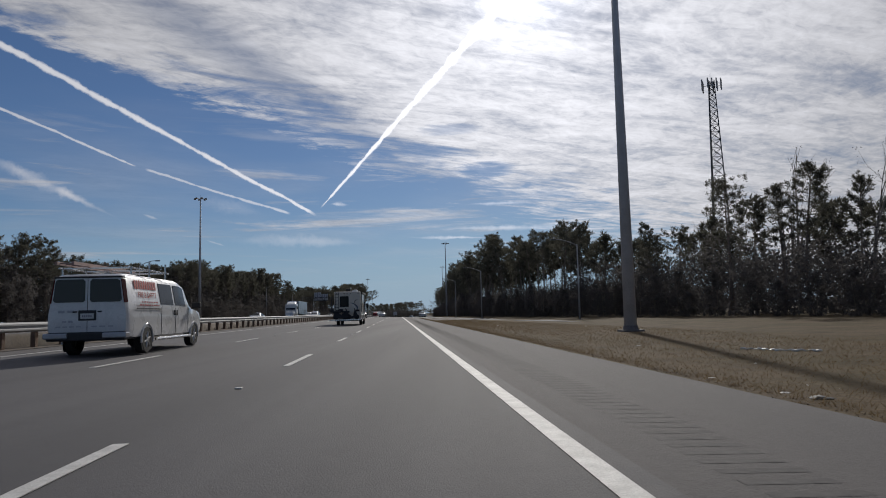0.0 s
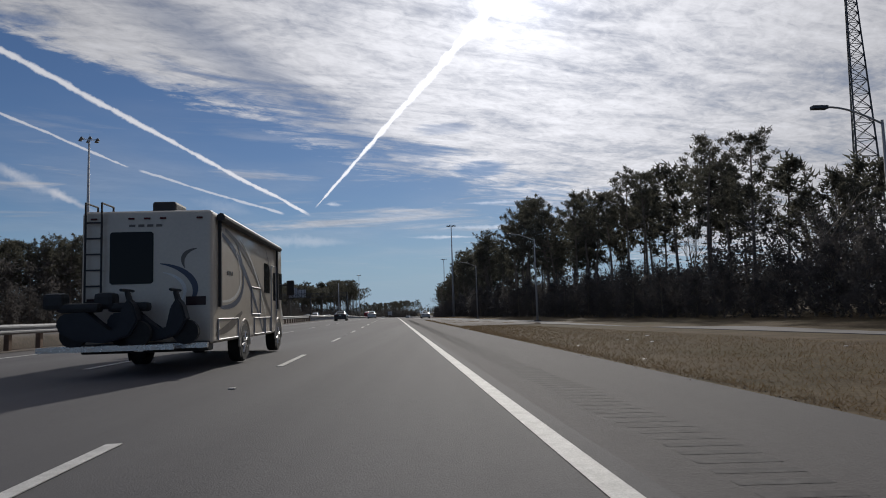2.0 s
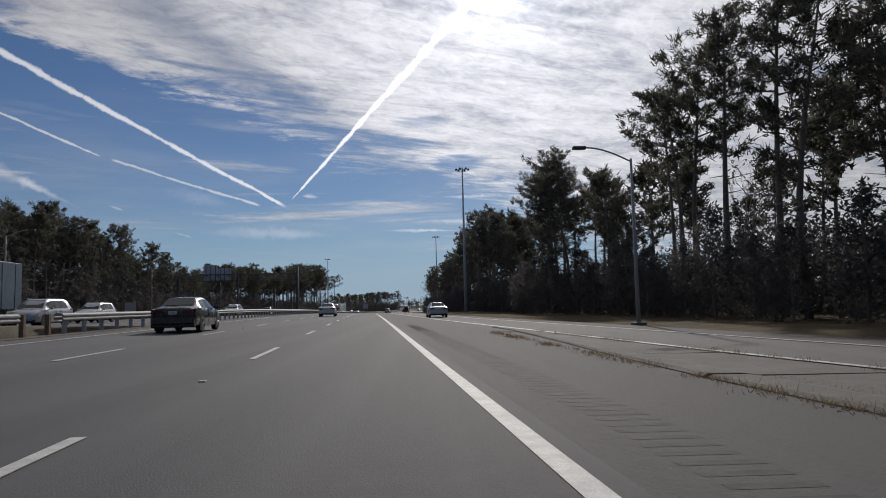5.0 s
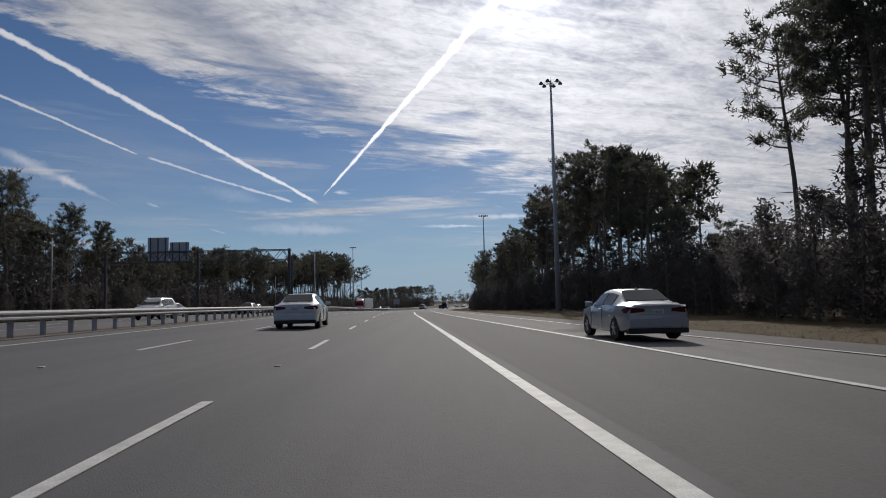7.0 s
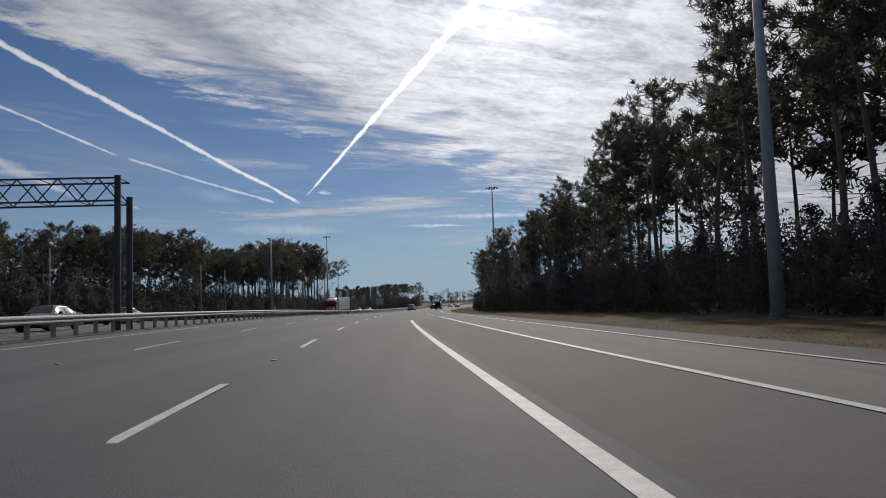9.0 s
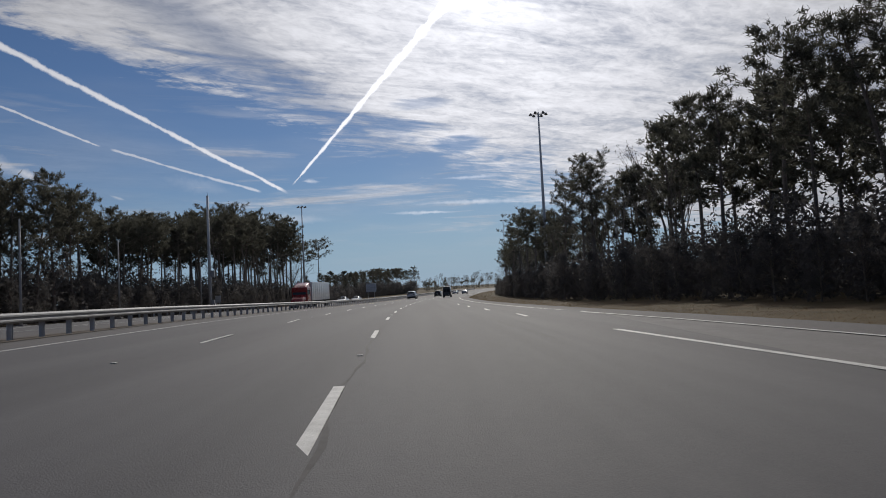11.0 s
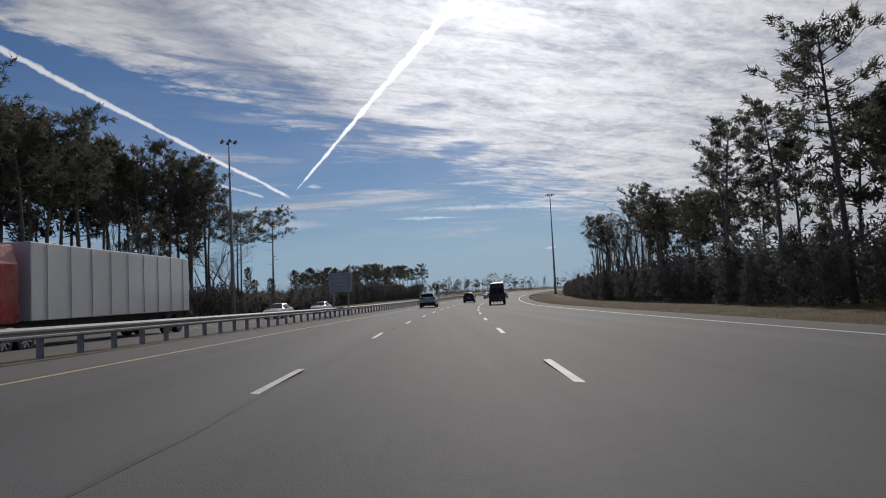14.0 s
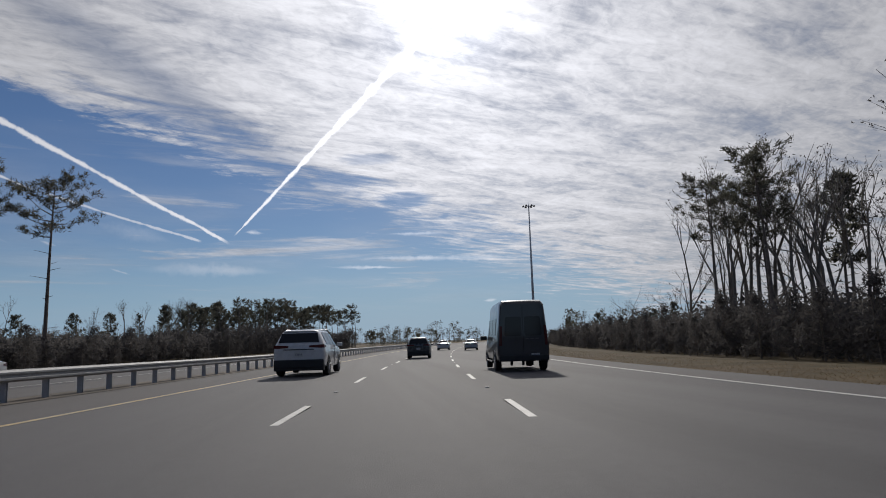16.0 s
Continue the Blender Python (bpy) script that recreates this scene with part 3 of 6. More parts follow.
# ---- guardrails ----
def w_beam(name, dof, s0, s1, z, thick, mat, parent, step=3.81):
    """The folded steel beam of a guardrail along the road."""
    prof = [(0.0, 0.155), (0.035, 0.13), (0.08, 0.10), (0.08, 0.055), (0.02, 0.015), (0.02, -0.015), (0.08, -0.055), (0.08, -0.10), (0.035, -0.13), (0.0, -0.155)]
    verts, faces = [], []
    n = int((s1 - s0) / step)
    for i in range(n + 1):
        s = s0 + i * step
        for o, h in prof:
            verts.append(at(s, dof(s) + o * thick, z + h))
    w = len(prof)
    for i in range(n):
        for j in range(w - 1):
            a = i * w + j
            faces.append((a, a + 1, a + w + 1, a + w))
    me = mesh_of(name, verts, faces, mat)
    ob = new(name, me)
    ob.parent = parent
    mod = ob.modifiers.new("solid", "SOLIDIFY")
    mod.thickness = 0.008
    return ob


def build_guardrail(label, dof, s0, s1, wood, two_sided):
    rail = thing("guardrail", label, "guardrail")
    w_beam("beam", lambda s: dof(s) - 0.10, s0, s1, 0.66, -1.0, GALV, rail)
    if two_sided:
        w_beam("beam", lambda s: dof(s) + 0.10, s0, s1, 0.66, 1.0, GALV, rail)
    bm = bmesh.new()
    if wood:
        box(bm, -0.08, 0.08, -0.09, 0.09, -0.1, 0.80, 0.01)
    else:
        for x0, x1, y0, y1 in ((-0.075, 0.075, -0.05, -0.042), (-0.075, 0.075, 0.042, 0.05), (-0.004, 0.004, -0.042, 0.042)):
            box(bm, x0, x1, y0, y1, -0.1, 0.78)
    me = bpy.data.meshes.new("post")
    bm.to_mesh(me)
    bm.free()
    me.materials.append(POST_WOOD if wood else GALV_POLE)
    s = s0 + 0.5
    while s < s1:
        ob = new("post", me)
        ob.matrix_world = place(s, dof(s), -0.02)
        ob.parent = rail
        s += 1.905
    return rail


build_guardrail("galvanised steel guardrail on brown wooden posts", RAIL, -40, 150, True, False)
build_guardrail("galvanised double steel guardrail on steel posts", RAIL, 150, 640, False, True)
build_guardrail("galvanised steel guardrail beyond the opposite carriageway", lambda s: 33.6, 340, 400, False, False)


# ---- masts, lamps, tower, gantry ----
def high_mast(s, d, top, label):
    m = thing("high_mast_light", label, "light mast", place(s, d), "high mast lights")
    bm = bmesh.new()
    tube(bm, (0, 0, 0.25), (0, 0, top - 0.6), 0.33, 0.11, 16)
    part("pole", bm, GALV_POLE, m, smooth=True)
    bm = bmesh.new()
    box(bm, -0.55, 0.55, -0.55, 0.55, -0.15, 0.06, 0.02)
    tube(bm, (0, 0, 0.06), (0, 0, 0.28), 0.42, 0.36, 16)
    part("base", bm, CONCRETE, m)
    bm = bmesh.new()
    tube(bm, (0, 0, top - 0.7), (0, 0, top), 0.16, 0.10, 12)
    tube(bm, (0, 0, top), (0, 0, top + 0.5), 0.015, 0.015, 6)
    n = 6
    for k in range(n):
        a = 2 * math.pi * k / n
        tube(bm, (0, 0, top - 0.35), (1.0 * math.cos(a), 1.0 * math.sin(a), top - 0.25), 0.03, 0.03, 6)
    part("ring", bm, GALV_POLE, m)
    for k in range(n):
        a = 2 * math.pi * k / n
        c = Vector((1.12 * math.cos(a), 1.12 * math.sin(a), top - 0.35))
        bm = bmesh.new()
        tube(bm, c + Vector((0, 0, 0.22)), c + Vector((0, 0, -0.08)), 0.10, 0.28, 12)
        lum = part("luminaire", bm, DARK_STEEL, m)
        bm = bmesh.new()
        tube(bm, c + Vector((0, 0, -0.09)), c + Vector((0, 0, -0.13)), 0.26, 0.2, 12)
        part("lens", bm, LAMP_GLASS, lum)
    return m


for s, d, top in ((34.9, -10.7, 26.5), (245.5, -16.2, 26.6), (365.0, -15.5, 27.0), (548, -11.2, 29.0), (141.6, 41.3, 25.5), (447, 40.5, 26.5)):
    high_mast(s, d, top, "tall tapered grey steel high mast light with a ring of lamps")


def street_lamp(s, d, top, reach, label):
    m = thing("street_lamp", label, "street lamp", place(s, d), "roadside lamps")
    bm = bmesh.new()
    tube(bm, (0, 0, 0.1), (0, 0, top), 0.11, 0.06, 10)
    part("pole", bm, GALV, m, smooth=True)
    bm = bmesh.new()
    box(bm, -0.3, 0.3, -0.3, 0.3, -0.2, 0.1, 0.03)
    part("base", bm, CONCRETE, m)
    if reach:
        bm = bmesh.new()
        curve = [Vector((reach * u, 0, top - 0.15 + 0.7 * math.sin(u * math.pi / 2))) for u in (i / 8 for i in range(9))]
        last = curve[-1]
        rings = []
        for i, p in enumerate(curve):
            way_on = (curve[min(i + 1, 8)] - curve[max(i - 1, 0)]).normalized()
            lift = Vector((0, 1, 0)).cross(way_on)
            rings.append([bm.verts.new(p + (Vector((0, 1, 0)) * math.cos(a) + lift * math.sin(a)) * 0.042) for a in (2 * math.pi * k / 8 for k in range(8))])
        for r0, r1 in zip(rings[:-1], rings[1:]):
            for k in range(8):
                bm.faces.new((r0[k], r0[(k + 1) % 8], r1[(k + 1) % 8], r1[k]))
        bm.faces.new(rings[0]), bm.faces.new(rings[-1])
        part("arm", bm, GALV, m)
        bm = bmesh.new()
        box(bm, min(last.x, last.x + 0.65 * (1 if reach > 0 else -1)), max(last.x, last.x + 0.65 * (1 if reach > 0 else -1)), -0.14, 0.14, last.z - 0.10, last.z + 0.06, 0.04)
        part("lamp_head", bm, DARK_STEEL, m)
    return m


for s, d, top in ((74.4, -18.7, 8.4), (115.3, -12.9, 8.1), (154.1, -11.8, 8.2)):
    street_lamp(s, d, top, -2.3, "slim grey steel street lamp with a curved arm")
for s, d, top, reach in ((100, 38.0, 8.6, 2.2), (196, 38.2, 9.0, 2.2), (243, 38.2, 8.6, 0), (289.6, 38.2, 8.2, 0), (318, 31.8, 8.0, 0), (345, 37, 9.0, 0), (372, 37.5, 8.5, 0)):
    street_lamp(s, d, top, reach, "slim pale steel pole beyond the opposite carriageway")


def plain_pole(s, d, top):
    m = thing("utility_pole", "tall grey pole with small boxes on it", "pole", place(s, d))
    bm = bmesh.new()
    tube(bm, (0, 0, -0.1), (0, 0, top), 0.26, 0.16, 12)
    part("pole", bm, GALV_POLE, m, smooth=True)
    bm = bmesh.new()
    tube(bm, (0, 0, top - 0.05), (0, 0, top + 0.5), 0.05, 0.02, 8)
    part("cap", bm, DARK_STEEL, m)
    for z, w in ((5.2, 0.9), (1.1, 0.7), (0.4, 0.9)):
        bm = bmesh.new()
        box(bm, 0.2, 0.2 + w * 0.6, -0.25, 0.25, z, z + w, 0.02)
        part("cabinet", bm, GALV, m)
    return m


plain_pole(366, 33.9, 17.2)


def lattice_tower(s, d, top):
    m = thing("cell_tower", "grey steel lattice cell tower with antennas on top", "tower", place(s, d))
    base, tip = 2.9, 0.75

    def leg(k, z):
        r = base + (tip - base) * z / top
        a = math.pi / 2 + 2 * math.pi * k / 3
        return Vector((r * math.cos(a), r * math.sin(a), z))
    for k in range(3):
        bm = bmesh.new()
        tube(bm, leg(k, -0.2), leg(k, top), 0.16, 0.10, 8)
        part("leg", bm, DARK_STEEL, m)
    z, bm = 0.0, bmesh.new()
    while z < top - 0.5:
        h = 1.1 + 2.6 * (1 - z / top)
        z2 = min(top, z + h)
        for k in range(3):
            tube(bm, leg(k, z), leg((k + 1) % 3, z2), 0.055, 0.055, 5)
            tube(bm, leg((k + 1) % 3, z), leg(k, z2), 0.055, 0.055, 5)
            tube(bm, leg(k, z2), leg((k + 1) % 3, z2), 0.05, 0.05, 5)
        z = z2
    part("bracing", bm, DARK_STEEL, m)
    bm = bmesh.new()
    for k in range(3):
        a = math.pi / 6 + 2 * math.pi * k / 3
        c = Vector((1.7 * math.cos(a), 1.7 * math.sin(a), top - 1.2))
        t2 = Vector((-math.sin(a), math.cos(a), 0))
        tube(bm, (0, 0, top - 1.2), c, 0.06, 0.06, 6)
        tube(bm, c - t2 * 1.6, c + t2 * 1.6, 0.05, 0.05, 6)
    part("platform", bm, DARK_STEEL, m)
    for k in range(3):
        a = math.pi / 6 + 2 * math.pi * k / 3
        c = Vector((1.7 * math.cos(a), 1.7 * math.sin(a), top - 1.2))
        t2 = Vector((-math.sin(a), math.cos(a), 0))
        for o in (-1.5, -0.5, 0.5, 1.5):
            bm = bmesh.new()
            q = c + t2 * o
            tube(bm, q + Vector((0, 0, -1.1)), q + Vector((0, 0, 1.2)), 0.14, 0.14, 6)
            part("antenna", bm, GALV, m)
    bm = bmesh.new()
    tube(bm, (0, 0, top - 1), (0, 0, top + 1.6), 0.04, 0.02, 6)
    part("lightning_rod", bm, DARK_STEEL, m)
    return m


lattice_tower(144.1, -69.4, 51.4)


def sign_gantry(s, d0, d1, top):
    """A truss over the opposite carriageway, seen from behind its signs."""
    g = thing("sign_gantry", "dark steel truss sign gantry over the opposite carriageway", "gantry")
    a0, a1 = at(s, d0), at(s, d1)
    z = a0.z + top
    back = (at(s + 1.5, d0) - a0)
    up = Vector((0, 0, 1))
    for foot in (a0, a0.lerp(a1, 0.5), a1):
        for o in (Vector((0, 0, 0)), back)[:1 if foot != a0 else 2]:
            bm = bmesh.new()
            tube(bm, foot + o - up * 0.2, Vector((foot.x, foot.y, z + (0.1 if o.length < 0.1 else -0.75))) + o, 0.16, 0.16, 10)
            part("post", bm, DARK_STEEL, g)
    n = 22
    for o in (Vector((0, 0, 0)), back):
        bm = bmesh.new()
        for zz in (z, z - 1.15):
            tube(bm, Vector((a0.x, a0.y, zz)) + o, Vector((a1.x, a1.y, zz)) + o, 0.05, 0.05, 8)
        for i in range(n):
            p, q = a0.lerp(a1, i / n), a0.lerp(a1, (i + 1) / n)
            lo, hi = (z - 1.15, z) if i % 2 == 0 else (z, z - 1.15)
            tube(bm, Vector((p.x, p.y, lo)) + o, Vector((q.x, q.y, hi)) + o, 0.035, 0.035, 6)
        part("truss", bm, DARK_STEEL, g)
    bm = bmesh.new()
    for i in range(0, n + 1, 2):
        p = a0.lerp(a1, i / n)
        for zz in (z, z - 1.15):
            tube(bm, Vector((p.x, p.y, zz)), Vector((p.x, p.y, zz)) + back, 0.03, 0.03, 6)
    part("cross_ties", bm, DARK_STEEL, g)
    for da, db, lo, hi in ((29.4, 31.87, -1.1, 1.85), (26.95, 29.27, -1.1, 1.25)):
        pa, pb = at(s + 1.75, da), at(s + 1.75, db)
        bm = bmesh.new()
        u = (pb - pa).normalized()
        f = back.normalized() * 0.03
        ring = [Vector((p.x, p.y, z + h)) + e for e in (Vector(), f) for p, h in ((pa, lo), (pb, lo), (pb, hi), (pa, hi))]
        vs = [bm.verts.new(v) for v in ring]
        for q in ((0, 1, 2, 3), (4, 5, 6, 7), (0, 1, 5, 4), (1, 2, 6, 5), (2, 3, 7, 6), (3, 0, 4, 7)):
            bm.faces.new([vs[i] for i in q])
        sign = part("sign_panel", bm, SIGN_BACK, g, "bare aluminium back of a road sign")
        bm = bmesh.new()
        for w in (0.15, 0.5, 0.85):
            p = pa.lerp(pb, w) - f * 2
            tube(bm, Vector((p.x, p.y, z + lo)), Vector((p.x, p.y, z + hi)), 0.06, 0.06, 6)
        part("stiffener", bm, DARK_STEEL, sign)
    return g


sign_gantry(250.5, 14.7, 36.0, 7.6)


def back_of_sign(s, d, wide, lo, hi, label):
    m = thing("road_sign", label, "road sign", place(s, d))
    bm = bmesh.new()
    box(bm, -wide / 2, wide / 2, 0.06, 0.085, lo, hi, 0.01)
    panel = part("panel", bm, SIGN_BACK, m)
    bm = bmesh.new()
    n = int((hi - lo) / 0.32)
    for i in range(n):
        z = lo + (i + 0.5) * (hi - lo) / n
        box(bm, -wide / 2 + 0.03, wide / 2 - 0.03, 0.03, 0.06, z - 0.02, z + 0.02)
    part("rib", bm, GALV, panel)
    for x in (-wide * 0.32, wide * 0.32):
        bm = bmesh.new()
        box(bm, x - 0.05, x + 0.05, -0.03, 0.03, -0.2, hi)
        part("post", bm, GALV_POLE, m)
    return m


back_of_sign(411.5, 16.4, 2.2, 2.2, 4.0, "bare aluminium back of a road sign in the median")
back_of_sign(228, 36.5, 1.6, 1.0, 2.4, "bare aluminium back of a road sign in front of trees")
back_of_sign(375, 36.0, 0.9, 1.4, 2.5, "small grey back of a road sign")


# ---- trees ----
rng = np.random.default_rng(7)


def leaf_cloud(centres, radii, counts, size, flat=0.75, rs=None):
    """Small leaf triangles scattered in soft clumps: arrays of corners."""
    rs = rs or rng
    out = []
    for c, r, k in zip(centres, radii, counts):
        k = int(k)
        v = rs.normal(size=(k, 3))
        v /= np.linalg.norm(v, axis=1)[:, None] + 1e-9
        p = np.array(c) + v * (rs.random((k, 1)) ** 0.45) * np.array((r, r, r * flat))
        a = rs.normal(size=(k, 3))
        a /= np.linalg.norm(a, axis=1)[:, None] + 1e-9
        b = np.cross(a, rs.normal(size=(k, 3)))
        b /= np.linalg.norm(b, axis=1)[:, None] + 1e-9
        s = size * (0.6 + 0.8 * rs.random((k, 1)))
        out.append(np.stack((p - a * s * 0.5, p + a * s * 0.5 + b * s * 0.12, p + b * s * 0.42), axis=1))
    return np.concatenate(out) if out else np.zeros((0, 3, 3))


def cloud_mesh(name, tris, mat):
    me = bpy.data.meshes.new(name)
    n = len(tris)
    me.vertices.add(3 * n)
    me.vertices.foreach_set("co", np.ascontiguousarray(tris, dtype=np.float32).ravel())
    me.loops.add(3 * n)
    me.loops.foreach_set("vertex_index", np.arange(3 * n, dtype=np.int32))
    me.polygons.add(n)
    me.polygons.foreach_set("loop_start", np.arange(0, 3 * n, 3, dtype=np.int32))
    me.update(calc_edges=True)
    me.materials.append(mat)
    return me


def limb_mesh(name, segments, mat, sides=5):
    """Tapered limbs: (start, end, r0, r1) each, joined into one mesh."""
    verts, faces = [], []
    for a, b, r0, r1, k in segments:
        a, b = np.array(a, float), np.array(b, float)
        w = b - a
        w /= np.linalg.norm(w) + 1e-9
        u = np.cross(w, (0.3, 0.9, 0.2))
        u /= np.linalg.norm(u) + 1e-9
        v = np.cross(w, u)
        base = len(verts)
        for q, r in ((a, r0), (b, r1)):
            for i in range(k):
                t = 2 * math.pi * i / k
                verts.append(tuple(q + r * (math.cos(t) * u + math.sin(t) * v)))
        for i in range(k):
            j = (i + 1) % k
            faces.append((base + i, base + j, base + k + j, base + k + i))
    return mesh_of(name, verts, faces, mat, True)


def tuft_cloud(tips, ways, reach, needles, width, rs):
    """Tufts of long needles that fan out from the branch tips: arrays of corners."""
    n = len(tips)
    tips, ways = np.repeat(np.array(tips), needles, axis=0), np.repeat(np.array(ways), needles, axis=0)
    k = n * needles
    v = ways * 0.55 + rs.normal(size=(k, 3)) * 0.62 + np.array((0, 0, 0.22))
    v /= np.linalg.norm(v, axis=1)[:, None] + 1e-9
    side = np.cross(v, rs.normal(size=(k, 3)))
    side /= np.linalg.norm(side, axis=1)[:, None] + 1e-9
    p = tips + rs.normal(size=(k, 3)) * reach * 0.30
    long = reach * (0.65 + 0.75 * rs.random((k, 1)))
    w = width * (0.6 + 0.8 * rs.random((k, 1)))
    return np.stack((p - side * w * 0.5, p + side * w * 0.5, p + v * long), axis=1)


def pine_kind(seed, H, crown_from, spread, limbs, twigs, reach, needles, width, flat=0.0, fine=True):
    """Trunk and crown meshes of one pine: a bare stem, rising limbs that fork, and needle tufts at their tips."""
    rs = np.random.default_rng(seed)
    lean = rs.normal(size=2) * 0.25
    knee = rs.normal(size=2) * 0.15

    def axis(z):
        u = z / H
        return np.array((lean[0] * u * u * H * 0.12 + knee[0] * math.sin(u * 5), lean[1] * u * u * H * 0.12 + knee[1] * math.sin(u * 4), z))
    seg, tips, ways = [], [], []
    rad = H * 0.0125
    zs = np.linspace(-0.15, H * 0.96, 9)
    for z0, z1 in zip(zs[:-1], zs[1:]):
        seg.append((axis(z0), axis(z1), rad * (1 - 0.82 * max(z0, 0) / H), rad * (1 - 0.82 * z1 / H), 8))
    turn = rs.random() * 6.283
    for i in range(limbs):
        u = crown_from + (0.97 - crown_from) * ((i + rs.random()) / limbs) ** 0.85
        w = (u - crown_from) / (1 - crown_from)
        full = (0.45 + 0.55 * min(1.0, w / 0.30)) * max(0.12, 1 - max(0.0, w - 0.42) / 0.58) ** 0.55
        out = spread * full * (0.55 + 0.55 * rs.random())
        turn += 2.4 + rs.normal() * 0.5
        h = np.array((math.cos(turn), math.sin(turn), 0.0))
        root = axis(H * u)
        rise = out * (0.18 + 0.50 * w + 0.2 * rs.random()) * (1 - flat)
        knee_p = root + h * out * 0.5 + np.array((0, 0, rise * 0.30))
        tip = root + h * out + np.array((0, 0, rise))
        r0 = rad * (0.34 - 0.16 * w)
        seg.append((root, knee_p, r0, r0 * 0.6, 4))
        seg.append((knee_p, tip, r0 * 0.6, r0 * 0.2, 4))
        for j in range(twigs):
            f = 0.30 + 0.75 * (j + rs.random()) / twigs
            p = root + (knee_p - root) * f * 2 if f < 0.5 else knee_p + (tip - knee_p) * (f - 0.5) * 2
            swing = rs.normal() * 0.9
            g = np.array((math.cos(turn + swing), math.sin(turn + swing), 0.25 + 0.45 * rs.random()))
            q = p + g * spread * (0.14 + 0.20 * rs.random())
            if fine:
                seg.append((p, q, r0 * 0.22, r0 * 0.10, 3))
            g = g / np.linalg.norm(g)
            tips.append(q), ways.append(g)
            tips.append(q - g * reach * 0.9 + rs.normal(size=3) * reach * 0.5), ways.append(g)
    for i in range(twigs * 2):
        tips.append(axis(H * 0.965) + rs.normal(size=3) * np.array((spread * 0.18, spread * 0.18, H * 0.02)))
        ways.append(np.array((0, 0, 1.0)))
    for i in range(7):
        z = H * (0.2 + rs.random() * max(0.05, crown_from - 0.22))
        a = rs.random() * 6.283
        L = 0.4 + rs.random() * 1.3
        seg.append((axis(z), axis(z) + np.array((math.cos(a) * L, math.sin(a) * L, 0.15)), rad * 0.18, rad * 0.05, 4))
    return limb_mesh("trunk", seg, BARK), cloud_mesh("crown", tuft_cloud(tips, ways, reach, needles, width, rs), PINE_LEAF)


def bare_kind(seed, H, spread, leaves=0, stem=0.34, shrink=1.0):
    """A leafless tree: forked stem, rising branches and fine twigs."""
    rs = np.random.default_rng(seed)
    seg, twigs = [], []

    def grow(p, w, L, r, level):
        q = p + w * L
        seg.append((p, q, r, r * 0.66, 7 if level == 0 else (5 if level == 1 else 3)))
        if level >= 4 or r < 0.008:
            twigs.append(q)
            return
        for i in range(2 if level < 1 else 3):
            d = w + rs.normal(size=3) * (0.32 + 0.06 * level) * spread
            d[2] = abs(d[2]) * 0.9 + 0.12
            d /= np.linalg.norm(d)
            start = p + w * L * (1.0 if i == 0 else 0.55 + 0.45 * rs.random())
            grow(start, d, L * (0.60 + 0.22 * rs.random()) * (shrink if level == 0 else 1.0), r * (0.62 if i == 0 else 0.48), level + 1)
    grow(np.array((0, 0, -0.15)), np.array((rs.normal() * 0.05, rs.normal() * 0.05, 1.0)), H * stem, H * 0.012, 0)
    trunk = limb_mesh("trunk", seg, PALE_BARK)
    picks = [twigs[i] for i in range(0, len(twigs), 2)]
    tris = leaf_cloud(picks, [0.30] * len(picks), [leaves or 4] * len(picks), 0.16 if not leaves else 0.22, 1.0, rs)
    return trunk, cloud_mesh("crown", tris, SHRUB_LEAF)


def bushy_kind(seed, H):
    """An evergreen shrubby tree: leafy nearly to the ground."""
    rs = np.random.default_rng(seed)
    seg = [((0, 0, -0.1), (rs.normal() * 0.2, rs.normal() * 0.2, H * 0.8), H * 0.014, H * 0.004, 6)]
    centres, radii, counts = [], [], []
    for i in range(34):
        u = 0.1 + 0.88 * (i + rs.random()) / 34
        a = rs.random() * 6.283
        w = H * 0.27 * math.sin(min(1, u * 1.05) * math.pi * 0.86 + 0.42) ** 0.7 * (0.35 + 0.65 * rs.random())
        c = np.array((math.cos(a) * w, math.sin(a) * w, u * H))
        seg.append(((0, 0, u * H * 0.75), c, H * 0.004, H * 0.001, 3))
        centres.append(c), radii.append(H * (0.07 + 0.06 * rs.random())), counts.append(64)
    return limb_mesh("trunk", seg, BARK), cloud_mesh("crown", leaf_cloud(centres, radii, counts, 0.25, 0.85, rs), SHRUB_LEAF)


PINES = [pine_kind(20 + i, 16.0, c, w, n, 6, 0.34, 18, 0.075) for i, (c, w, n) in enumerate(((0.48, 2.6, 24), (0.55, 3.0, 22), (0.42, 2.4, 26), (0.60, 2.9, 20), (0.50, 2.1, 24), (0.64, 2.6, 18), (0.38, 2.7, 26), (0.54, 1.7, 16)))]
FAR_PINES = [pine_kind(40 + i, 14.0, c, w, n, 4, 0.58, 10, 0.20, fine=False) for i, (c, w, n) in enumerate(((0.50, 2.4, 16), (0.60, 2.5, 14), (0.45, 2.2, 18), (0.55, 1.9, 15)))]
UMBRELLAS = [pine_kind(52 + i, 16.0, 0.66, 4.0, 17, 8, 0.36, 14, 0.07, 0.35) for i in range(2)]
SPIRES = [pine_kind(56 + i, 12.0, 0.30, 1.15, 20, 4, 0.34, 14, 0.085) for i in range(3)]
BARES = [bare_kind(60 + i, 12.0, 1.0 + 0.15 * i) for i in range(4)]
TWIGGY = [bare_kind(70 + i, 10.0, 0.75, 7) for i in range(2)]
BUSHES = [bushy_kind(80 + i, 6.0) for i in range(3)]

